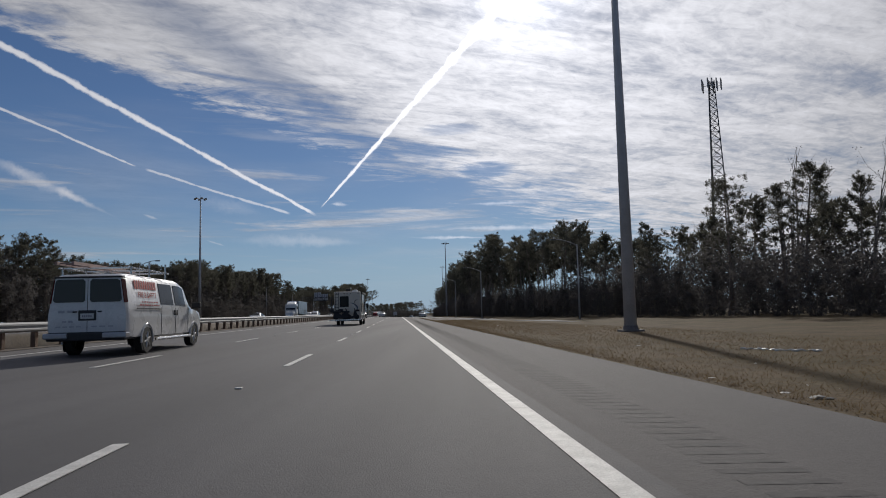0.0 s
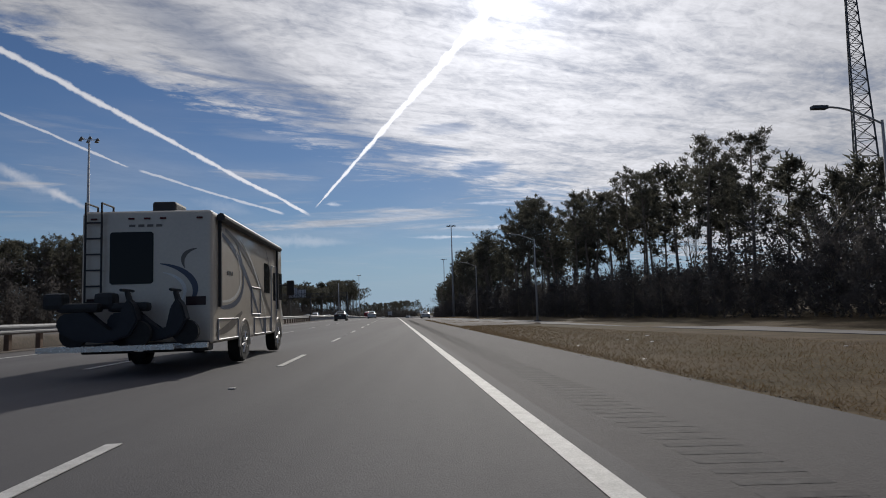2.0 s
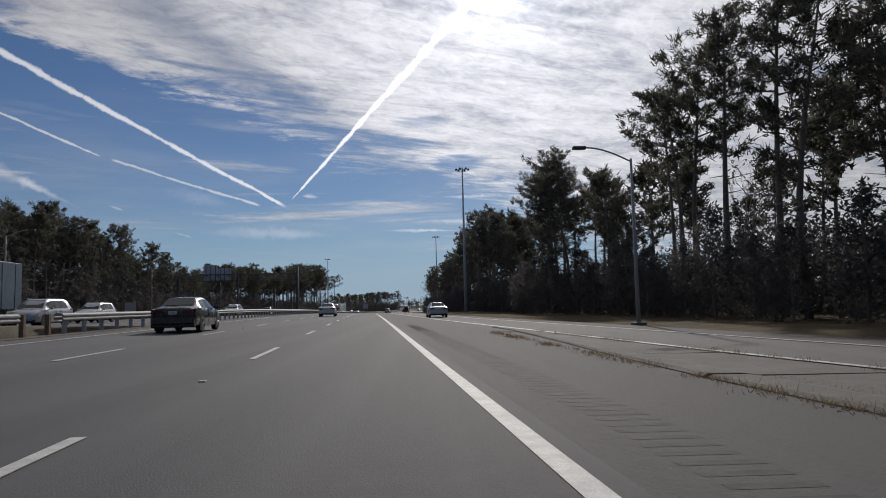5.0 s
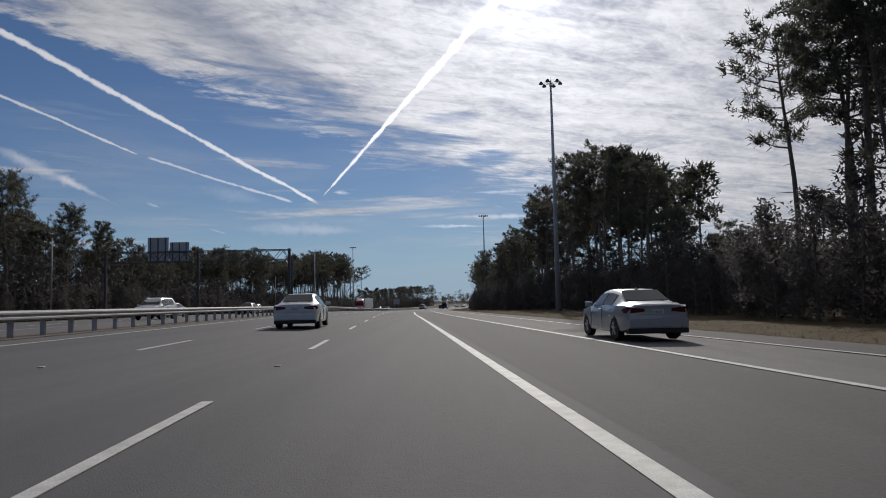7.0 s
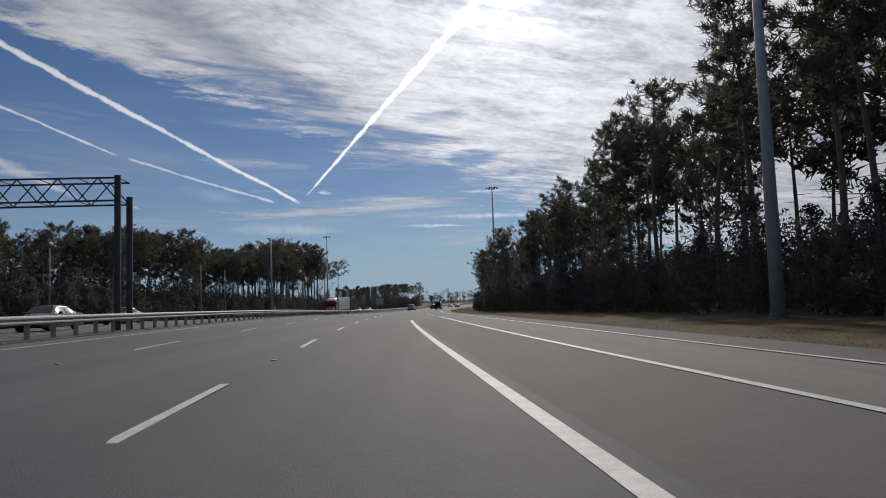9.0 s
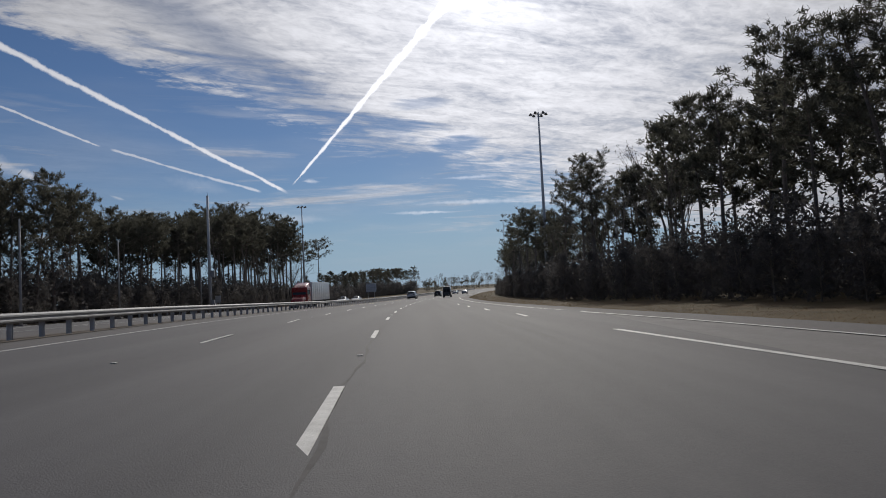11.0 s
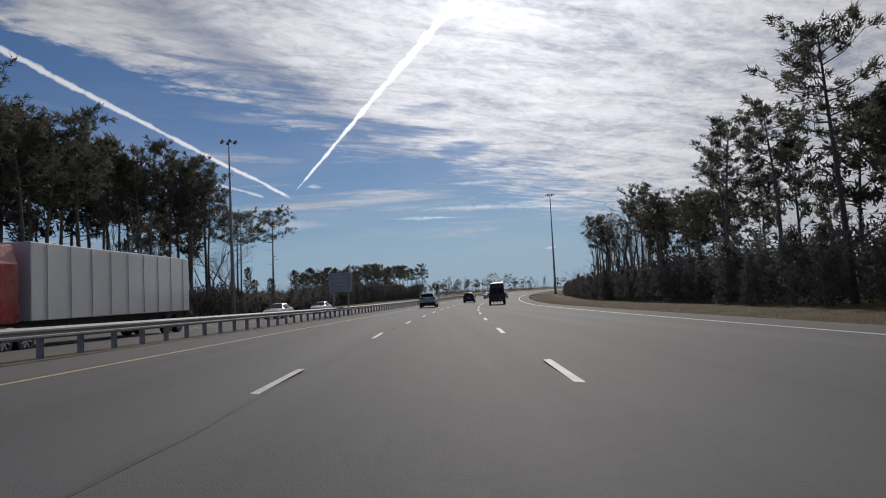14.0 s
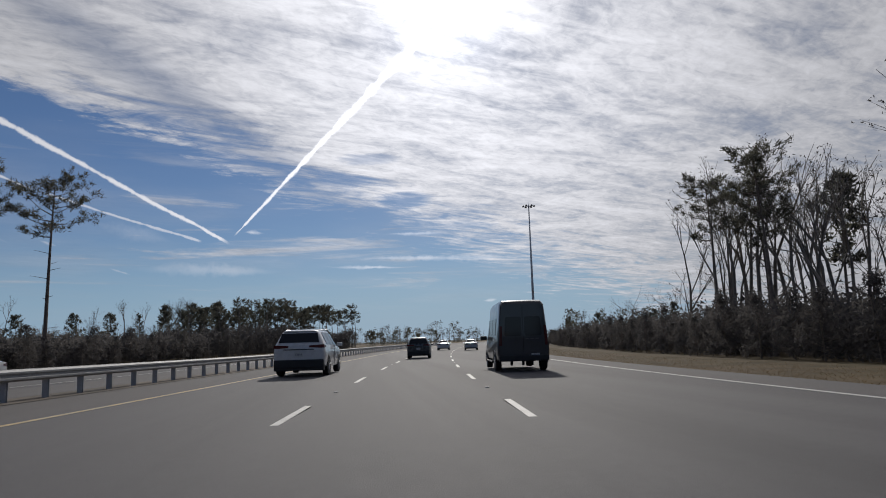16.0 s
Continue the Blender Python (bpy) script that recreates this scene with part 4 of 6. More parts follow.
TREE_SETS = {
    "pine": (PINES, 16.0, "pine_tree", "tall pine with a bare trunk and dark clumped crown", "pine tree"),
    "umbrella": (UMBRELLAS, 16.0, "pine_tree", "lone pine with a wide airy flat crown", "pine tree"),
    "far": (FAR_PINES, 14.0, "pine_tree", "dark pine deep in the wood", "pine tree"),
    "across": (PINES, 16.0, "pine_tree", "dark pine beyond the opposite carriageway", "pine tree"),
    "spire": (SPIRES, 12.0, "pine_tree", "slender dark young pine with short limbs", "pine tree"),
    "bare": (BARES, 12.0, "bare_tree", "leafless grey winter tree at the wood's edge", "bare tree"),
    "twig": (TWIGGY, 10.0, "bare_tree", "slender winter tree with sparse leaves", "bare tree"),
    "bush": (BUSHES, 6.0, "evergreen_shrub", "dark evergreen shrub under the pines", "shrub"),
}
tree_first = {}
mass = {}


def tree(kind, k, s, d, h, z=0.0, joined=""):
    kinds, h0, name, label, cat = TREE_SETS[kind]
    k %= len(kinds)
    f = h / h0
    p = at(s, d, z)
    turn = rng.random() * 360
    m = Matrix.LocRotScale(p - Vector((0, 0, 0.2)), Euler((0, 0, radians(turn))), None)
    full = m @ Matrix.Diagonal((f * (0.9 + 0.25 * rng.random()), f * (0.9 + 0.25 * rng.random()), f, 1))
    if joined:
        for i, me in enumerate(kinds[k]):
            mass.setdefault((joined, kind, i), []).append((me, full))
        return None
    if (kind, k) not in tree_first:
        t = thing(name, label, cat, None, "roadside " + cat + "s")
        for me in kinds[k]:
            part(me.name.split(".")[0], me, None, t)
        tree_first[kind, k] = t
    else:
        t = copy_thing(tree_first[kind, k], Matrix())
    t.scale = (1, 1, 1)
    t.matrix_world = full
    return t


TALL_R = line((-60, 12), (45, 11.2), (55, 12.5), (62, 13), (69, 9.8), (80, 11.5), (95, 13.5), (103, 15.3), (135, 15.6), (140, 15.6), (144, 17.4), (147, 18.2), (148, 12.5), (150, 16.6), (153, 18.2), (160, 18.6), (166, 18.6), (169, 15.5), (171, 9.5), (175, 10.5), (178, 14), (185, 15.6), (196, 16), (203, 15.6), (205, 5.5), (211, 6.5), (216, 8), (221, 10), (226, 13.2), (230, 15.2), (235, 16.2), (244, 18.4), (253, 18.8), (262, 18.4), (275, 17.6), (283, 17.8), (294, 15.2), (300, 14.4), (307, 14.2), (313, 14.2), (320, 15.4), (329, 13.9), (335, 13.2), (344, 13.2), (348, 9.5), (351, 6.8), (357, 6.8), (359, 12), (364, 13.6), (376, 14), (385, 12.4), (391, 12.2), (396, 11.8), (399, 8.5), (404, 10), (412, 10), (417, 11.8), (428, 11.8), (442, 12.4), (446, 11.4), (457, 12.6), (460, 8.6), (463, 8.6), (487, 6), (620, 5.5))
FRONT_L = line((0, 46), (200, 44), (260, 42.5), (330, 41), (400, 39.5), (450, 43), (600, 48))
TALL_L = line((0, 11), (80, 10.9), (87, 11.8), (96, 9.5), (135, 11.6), (148, 12.8), (172, 13), (180, 13.9), (192, 12.4), (202, 14.6), (227, 15.8), (244, 15.2), (262, 13.4), (270, 11.2), (289, 10.4), (300, 12), (314, 12.6), (326, 15.3), (347, 16.4), (360, 14.4), (366, 14), (370, 15.7), (379, 16.4), (388, 18.2), (400, 20.2), (421, 21), (438, 22.4), (444, 21.2), (452, 19.2), (456, 18.4), (460, 10), (472, 7.5), (522, 8), (535, 10), (565, 12), (600, 12.5), (640, 14))


def plant_wood(front, tall, s0, s1, side, rows, gap, kind, bare_share, single):
    for row, back in enumerate(rows):
        s = s0 + row * gap / 3
        while s < s1:
            d = front(s) + side * (back + 1.6 * rng.random())
            h = (min(tall(s), tall(s - (2.0 if s < 240 else 0.9) * back)) if side < 0 else tall(s)) * (0.88 + 0.18 * rng.random()) * (1.0 if row == 0 else 0.97)
            pick = rng.random()
            deep = "" if row < single else ("right" if side < 0 else "left")
            share = bare_share(s)
            if pick < share * 0.65:
                tree("bare", int(rng.integers(9)), s, d, h * 0.82, joined=deep)
            elif pick < share:
                tree("twig", int(rng.integers(9)), s, d, h * 0.72, joined=deep)
            else:
                k = int(rng.integers(30))
                tree("far" if deep else kind, k if deep or s < 345 or kind == "spire" else (1, 3, 5)[k % 3], s, d, h, joined=deep)
            s += gap * (0.5 + 0.9 * rng.random()) * (0.85 if row == 0 else 1.25)


BARE_R = line((-60, 0.3), (30, 0.45), (80, 0.4), (105, 0.08), (290, 0.06), (315, 0.2), (400, 0.3), (441, 0.25), (447, 0.85), (460, 0.9), (600, 0.8))
BARE_L = line((0, 0.05), (330, 0.08), (440, 0.12), (456, 0.6), (470, 0.8), (520, 0.75), (535, 0.25), (640, 0.2))
plant_wood(FRONT_R, TALL_R, -20, 462, -1, (1.0, 5.5, 11.0), 5.2, "pine", BARE_R, 1)
plant_wood(FRONT_R, TALL_R, 462, 600, -1, (1.0, 6.0, 12.0), 8.0, "spire", BARE_R, 1)
plant_wood(FRONT_L, TALL_L, 40, 310, 1, (0.5, 4.5, 10.0), 3.5, "across", BARE_L, 1)
plant_wood(FRONT_L, TALL_L, 310, 456, 1, (0.5, 4.5, 10.0), 4.4, "across", BARE_L, 1)
plant_wood(FRONT_L, TALL_L, 458, 532, 1, (0.5, 8.0, 18.0), 9.0, "spire", BARE_L, 2)
plant_wood(FRONT_L, TALL_L, 532, 640, 1, (0.5, 6.0, 14.0, 24.0), 7.0, "across", BARE_L, 1)


def join_mass():
    """The rows deeper in the woods, whose trees cannot be told apart."""
    for (side, kind, i), items in mass.items():
        corners, polys, base = [], [], 0
        for me, mat in items:
            n = len(me.vertices)
            co = np.empty(n * 3)
            me.vertices.foreach_get("co", co)
            M = np.array(mat)
            corners.append(co.reshape(-1, 3) @ M[:3, :3].T + M[:3, 3])
            loops = np.empty(len(me.loops), dtype=np.int64)
            me.loops.foreach_get("vertex_index", loops)
            side_count = len(me.polygons[0].vertices)
            polys.append(loops.reshape(-1, side_count) + base)
            base += n
        me = bpy.data.meshes.new("deep_wood")
        me.from_pydata(np.concatenate(corners).tolist(), [], np.concatenate(polys).tolist())
        me.materials.append(items[0][0].materials[0])
        ob = new("deep_wood_trunks" if i == 0 else "deep_wood_crowns", me)
        tagged(ob, "trunks and limbs deep in the roadside wood" if i == 0 else "dark crowns deep in the roadside wood", "woods", kind="stuff")


join_mass()
# three tall pines that stand clear at the end of the first wood
for s, back, h, k in ((205.6, 2.6, 16.4, 1), (201.6, 3.2, 17.2, 5), (198.4, 2.2, 18.6, 3)):
    tree("pine", k, s, FRONT_R(s) - back, h)
# the lone spreading pines past the end of the left wood
for s, d, h, k in ((476, 44.8, 19.6, 0), (467, 47.5, 18.4, 1), (461, 45.5, 17.2, 0)):
    tree("umbrella", k, s, d, h)


def plant_shrubs(front, top, s0, s1, side, gap):
    s = s0
    while s < s1:
        tree("bush", int(rng.integers(9)), s, front(s) - side * (0.2 + 1.0 * rng.random()), top(s) * (0.6 + 0.6 * rng.random()))
        s += gap * (0.6 + 0.8 * rng.random())


plant_shrubs(FRONT_R, line((-20, 4.5), (100, 4.5), (200, 6.0), (300, 5.2), (340, 4.0), (385, 3.4), (440, 3.2), (600, 2.6)), -20, 600, -1, 3.6)
plant_shrubs(FRONT_L, line((40, 5.5), (300, 5.0), (450, 4.0), (620, 3.0)), 40, 620, 1, 4.6)


def understory(label, front, top, s0, s1, side, deep, per_metre, size):
    """The tangle of leaves and stems low in the wood, as one mass."""
    n = int((s1 - s0) * per_metre)
    ss = s0 + (s1 - s0) * rng.random(n)
    centres, radii, counts = [], [], []
    for s in ss:
        b = deep * rng.random() ** 1.3
        hmax = top(s) * (0.65 + 0.5 * noise.noise((s * 0.11, b * 0.2, side)))
        z = max(0.15, hmax * rng.random() ** 0.8)
        p = at(s, front(s) + side * b)
        centres.append((p.x, p.y, p.z + z)), radii.append(0.9 + 0.5 * rng.random()), counts.append(24)
    ob = new("undergrowth", cloud_mesh("undergrowth", leaf_cloud(centres, radii, counts, size, 0.9), SHRUB_LEAF))
    return tagged(ob, label, "undergrowth", kind="stuff")


understory("dark tangled undergrowth below the roadside pines", FRONT_R, line((-60, 8.0), (50, 9.0), (75, 9.5), (92, 8.2), (110, 6.8), (198, 6.6), (206, 6.0), (226, 7.4), (290, 8.5), (318, 7.0), (340, 5.6), (385, 4.4), (440, 3.7), (460, 3.6), (620, 2.8)), -60, 620, -1, 9.0, 21, 0.36)
understory("dark tangled undergrowth beyond the opposite carriageway", FRONT_L, line((20, 12.0), (130, 12.5), (200, 11.5), (280, 10.5), (330, 8.6), (400, 7.6), (446, 6.8), (458, 4.0), (520, 4.0), (535, 6.5), (640, 7.5)), 20, 640, 1, 8.0, 15, 0.48)

understory("dim inner thicket of the roadside wood", lambda s: FRONT_R(s) - 9.0, line((-60, 8.0), (50, 9.0), (75, 10.5), (92, 8.6), (110, 7.0), (200, 6.8), (206, 6.2), (232, 7.2), (290, 8.0), (340, 5.2), (385, 4.0), (460, 3.5), (620, 2.8)), -60, 620, -1, 13.0, 14, 0.60)
understory("dim inner thicket beyond the opposite carriageway", lambda s: FRONT_L(s) + 8.0, line((20, 12.0), (280, 11.0), (330, 8.0), (446, 6.4), (458, 4.5), (520, 4.5), (535, 7.0), (640, 8.0)), 20, 640, 1, 10.0, 10, 0.75)
# slim bare trees where the right-hand wood thins out
SLIMS = [bare_kind(90 + i, 12.0, 0.60, 0, 0.50, 0.62) for i in range(4)]
TREE_SETS["slim"] = (SLIMS, 12.0, "bare_tree", "slim leafless grey winter tree", "bare tree")
for i in range(34):
    tree("slim", i, (424 + 20 * rng.random()) if i % 3 == 0 else (444 + 13 * rng.random()), -13.5 - 7 * rng.random(), 9.0 + 3.5 * rng.random())
for i in range(12):
    tree("slim", i, 310 + 32 * rng.random(), -15.0 - 4 * rng.random(), 8.0 + 4 * rng.random())
for i in range(10):
    tree("slim", i, 28 + 60 * rng.random(), -35.0 - 6 * rng.random(), 12.0 + 3.5 * rng.random())
for i in range(26):
    tree("slim", i, 462 + 80 * rng.random(), 44 + 14 * rng.random(), 5.5 + 4.5 * rng.random())


def far_woods():
    """Woods on the horizon, too far to tell their trees apart."""
    centres, radii, counts, stems = [], [], [], []
    for i in range(2100):
        a = radians(-62 + 124 * rng.random())
        r = 170 + 620 * rng.random() ** 0.9
        x, y = 20 + math.sin(-a) * r, 420 + math.cos(a) * r
        s, d = plan_of(x, y)
        if -24 < d < 50:
            continue
        z = height(min(s, 1900), d)
        grove = noise.noise((x * 0.010, y * 0.010, 3.0))
        h = max(3.0, 6.0 + 3.0 * rng.random() + 8.0 * grove) * (0.75 + r / 1100)
        bare = rng.random() < 0.5 - grove * 0.6
        stems.append(((x, y, z), (x + rng.normal() * 0.3, y, z + h), 0.16, 0.05, 3))
        if bare:
            for j in range(9):
                zz = h * (0.35 + 0.6 * rng.random())
                q = (x + rng.normal() * 1.0, y + rng.normal() * 1.0, z + zz + 1.6)
                stems.append(((x, y, z + zz), q, 0.07, 0.02, 3))
        else:
            for j in range(5):
                centres.append((x + rng.normal() * h * 0.10, y + rng.normal() * h * 0.10, z + h * (0.45 + 0.55 * rng.random()))), radii.append(h * 0.14), counts.append(24)
        centres.append((x, y, z + 1.2)), radii.append(2.6), counts.append(26)
    ob = new("far_woods", cloud_mesh("far_woods", leaf_cloud(centres, radii, counts, 0.95, 0.9), PINE_LEAF))
    tagged(ob, "dark distant woods on the horizon", "woods", kind="stuff")
    ob = new("far_stems", limb_mesh("far_stems", stems, BARK))
    tagged(ob, "thin bare stems above the distant woods", "woods", kind="stuff")


far_woods()


def grass_tufts(label, edge, out, s0, s1, n, tallness):
    """Dry blades on the verge, denser by the pavement."""
    s = s0 + (s1 - s0) * rng.random(n)
    tris = []
    for v in s:
        d = edge(v) - out(v) * rng.random() ** 1.5
        p = np.array(at(v, d, -0.045))
        h = tallness * (0.4 + 0.9 * rng.random())
        a = rng.random() * 6.283
        u = np.array((math.cos(a), math.sin(a), 0)) * (0.006 + 0.008 * rng.random())
        tip = p + np.array((rng.normal() * 0.08, rng.normal() * 0.08, h))
        tris.append((p - u, p + u, tip))
    ob = new("grass", cloud_mesh("grass", np.array(tris), BLADE))
    return tagged(ob, label, "grass", kind="stuff")


grass_tufts("dry brown grass blades on the verge", line((-10, -3.6), (110, -3.6), (135, -3.7)), line((-10, 14), (60, 9), (100, 5.0), (118, 2.4), (135, 1.0)), -5, 132, 110000, 0.075)
grass_tufts("ragged dead grass fringe along the shoulder edge", line((-10, -3.40), (20, -3.48), (60, -3.38), (110, -3.45), (135, -3.5)), line((-10, 0.9), (135, 0.7)), -5, 132, 15000, 0.05)
grass_tufts("dry brown grass blades beside the outer shoulder", lambda v: REDGE(v) - 2.0, line((150, 5), (250, 7), (330, 4.5), (620, 6)), 150, 560, 45000, 0.07)


def gore_weeds():
    """Tufts of dead weed in the joints of the gore."""
    tris = []
    for i in range(150):
        s = 104 + 46 * rng.random()
        d = (LINE2(s) + 0.2 if rng.random() < 0.45 else -3.5 - 0.3 * rng.random())
        p0 = np.array(at(s, d, -0.02))
        for j in range(46):
            p = p0 + np.array((rng.normal() * 0.16, rng.normal() * 0.22, 0))
            a = rng.random() * 6.283
            u = np.array((math.cos(a), math.sin(a), 0)) * 0.007
            tris.append((p - u, p + u, p + np.array((rng.normal() * 0.06, rng.normal() * 0.06, 0.04 + 0.10 * rng.random()))))
    ob = new("weeds", cloud_mesh("weeds", np.array(tris), BLADE))
    return tagged(ob, "dead brown weeds in the gore joints", "weeds", kind="stuff")


gore_weeds()


# ---- vehicles: y forward, the origin under the tail ----
def paint(name, color, rough=0.28, metal=0.0):
    return material(name, color, rough, metal, spread=0.05, scale=1.2, coat=0.6)


WHITE_PAINT = paint("white_car_paint", (0.60, 0.60, 0.60))
SILVER_PAINT = paint("silver_car_paint", (0.36, 0.37, 0.40), 0.32, 0.6)
BLACK_PAINT = paint("black_car_paint", (0.012, 0.012, 0.014))
GREY_PAINT = paint("dark_grey_car_paint", (0.03, 0.031, 0.035))
NAVY_PAINT = paint("navy_van_paint", (0.014, 0.017, 0.026), 0.35)
BEIGE_PAINT = paint("beige_coach_paint", (0.55, 0.485, 0.40), 0.4)
RED_PAINT = paint("red_truck_paint", (0.30, 0.02, 0.02))
BLUE_BOX = paint("blue_trailer_panel", (0.05, 0.09, 0.14), 0.5)
WHITE_BOX = paint("white_trailer_panel", (0.62, 0.62, 0.62), 0.5)
TYRE = material("tyre_rubber", (0.02, 0.02, 0.02), 0.85, spread=0.2, scale=6.0)
RIM = material("alloy_rim", (0.45, 0.45, 0.46), 0.35, 0.8, spread=0.1)
TRIM = material("black_plastic", (0.018, 0.018, 0.019), 0.6, spread=0.15, scale=8.0)
CHROME = material("bright_metal", (0.6, 0.6, 0.6), 0.25, 0.9, spread=0.06)
GLASS = glassy("tinted_glass")
DIM_GLASS = glassy("dark_tinted_glass", (0.012, 0.013, 0.016), 0.12, 0.14)
TAIL = glassy("red_lamp_lens", (0.075, 0.007, 0.008), 0.2)
DULL_TAIL = glassy("unlit_lamp_lens", (0.028, 0.010, 0.011), 0.3)
MATT_NAVY = material("dull_navy_plastic", (0.012, 0.014, 0.020), 0.6, spread=0.2, scale=4.0)
PLATE_INK = material("plate_print", (0.22, 0.22, 0.24), 0.6, spread=0.1)
CLEAR = glassy("clear_lamp_lens", (0.55, 0.55, 0.55), 0.1)
PLATE = material("number_plate", (0.55, 0.55, 0.52), 0.5, spread=0.05)
INK = material("dark_print", (0.03, 0.03, 0.035), 0.6, spread=0.1)
LADDER = material("faded_fibreglass", (0.30, 0.20, 0.18), 0.6, spread=0.15)
RED_INK = material("red_print", (0.35, 0.05, 0.05), 0.6, spread=0.15)
BLUE_INK = material("blue_stripe", (0.05, 0.062, 0.10), 0.4, spread=0.1)
BROWN_INK = material("brown_stripe", (0.12, 0.10, 0.085), 0.4, spread=0.1)
DULL_INK = material("dull_badge", (0.09, 0.09, 0.10), 0.5, spread=0.1)
FADED_INK = material("faded_print", (0.36, 0.37, 0.40), 0.5, spread=0.1)
PALE_INK = material("pale_stripe", (0.62, 0.61, 0.58), 0.4, spread=0.1)


def slab(name, pts, mat, parent, thick=0.012, label=""):
    """A thin panel with its outer face through the given corners."""
    pts = [Vector(p) for p in pts]
    nrm = (pts[1] - pts[0]).cross(pts[-1] - pts[0]).normalized()
    bm = bmesh.new()
    a = [bm.verts.new(p) for p in pts]
    b = [bm.verts.new(p - nrm * thick) for p in pts]
    n = len(pts)
    bm.faces.new(a), bm.faces.new(b[::-1])
    for i in range(n):
        bm.faces.new((a[i], b[i], b[(i + 1) % n], a[(i + 1) % n]))
    return part(name, bm, mat, parent, label)


class Shell:
    """A lofted car body and the places on its skin."""

    def __init__(self, stations):
        self.st = stations
        self.ys = [q[0] for q in stations]

    def at(self, y):
        """The section at y, eased between stations without overshoot."""
        n = len(self.ys)
        k = min(max(int(np.searchsorted(self.ys, y)) - 1, 0), n - 2)
        h = self.ys[k + 1] - self.ys[k]
        u = min(max((y - self.ys[k]) / h, 0.0), 1.0)
        out = []
        for i in range(1, 6):
            v = [q[i] for q in self.st]

            def slope(j):
                if j <= 0 or j >= n - 1:
                    return (v[1] - v[0]) / (self.ys[1] - self.ys[0]) if j <= 0 else (v[-1] - v[-2]) / (self.ys[-1] - self.ys[-2])
                a, b = (v[j] - v[j - 1]) / (self.ys[j] - self.ys[j - 1]), (v[j + 1] - v[j]) / (self.ys[j + 1] - self.ys[j])
                return 0.0 if a * b <= 0 else 2 * a * b / (a + b)
            out.append(v[k] * (2 * u ** 3 - 3 * u * u + 1) + v[k + 1] * (3 * u * u - 2 * u ** 3) + h * (slope(k) * (u ** 3 - 2 * u * u + u) + slope(k + 1) * (u ** 3 - u * u)))
        return out

    def ring(self, y):
        hw, z0, belt, top, hwt = self.at(y)
        half = [(hw * 0.88, z0), (hw * 0.97, z0 + 0.05), (hw, z0 + (belt - z0) * 0.30), (hw * 1.0, z0 + (belt - z0) * 0.72), (hw * 0.965, belt), (hwt, top - 0.07), (hwt * 0.9, top - 0.015), (hwt * 0.5, top)]
        return [Vector((x, y, z)) for x, z in half] + [Vector((-x, y, z)) for x, z in reversed(half)]

    def body(self, mat, parent, extra=4, name="body", label=""):
        ys = []
        for a, b in zip(self.ys[:-1], self.ys[1:]):
            ys += [a + (b - a) * i / extra for i in range(extra)]
        ys.append(self.ys[-1])
        bm = bmesh.new()
        rings = [[bm.verts.new(p) for p in self.ring(y)] for y in ys]
        n = len(rings[0])
        for r0, r1 in zip(rings[:-1], rings[1:]):
            for i in range(n):
                bm.faces.new((r0[i], r0[(i + 1) % n], r1[(i + 1) % n], r1[i]))
        bm.faces.new(rings[0]), bm.faces.new(rings[-1][::-1])
        bmesh.ops.smooth_vert(bm, verts=[v for r in rings[1:-1] for v in r], factor=0.25, use_axis_x=True, use_axis_y=False, use_axis_z=True)
        ob = part(name, bm, mat, parent, label, smooth=True)
        mod = ob.modifiers.new("edges", "EDGE_SPLIT")
        mod.split_angle = radians(38)
        return ob

    def skin(self, side, y, f, out=0.012):
        hw, z0, belt, top, hwt = self.at(y)
        return Vector((side * (hw * 0.965 + (hwt - hw * 0.965) * f + out), y, belt + (top - 0.07 - belt) * f))

    def flank(self, side, y, f, out=0.006):
        hw, z0, belt, top, hwt = self.at(y)
        return Vector((side * (hw + out), y, z0 + (belt - z0) * f))


def wheel(parent, x, y, r, w, spokes=5, rim_mat=None):
    side = 1 if x > 0 else -1
    bm = bmesh.new()
    prof = [(r * 0.62, w / 2), (r * 0.93, w / 2), (r, w * 0.36), (r, -w * 0.36), (r * 0.93, -w / 2), (r * 0.62, -w / 2)]
    n = 24
    rings = [[bm.verts.new((x + o, y + q * math.cos(2 * math.pi * k / n), r + q * math.sin(2 * math.pi * k / n))) for k in range(n)] for q, o in prof]
    for a, b in zip(rings, rings[1:] + rings[:1]):
        for k in range(n):
            bm.faces.new((a[k], a[(k + 1) % n], b[(k + 1) % n], b[k]))
    wh = part("wheel", bm, TYRE, parent, smooth=False)
    bm = bmesh.new()
    xo = x + side * w * 0.42
    disc_ring(bm, (x + side * w * 0.2, y, r), (1, 0, 0), r * 0.6, 0.03, 20)
    for k in range(spokes):
        a = 2 * math.pi * k / spokes + 0.3
        c = Vector((xo, y, r))
        tube(bm, c, c + Vector((0, math.cos(a), math.sin(a))) * r * 0.60, r * 0.10, r * 0.085, 6)
    disc_ring(bm, (xo, y, r), (1, 0, 0), r * 0.16, 0.04, 12)
    part("rim", bm, rim_mat or RIM, wh)
    return wh


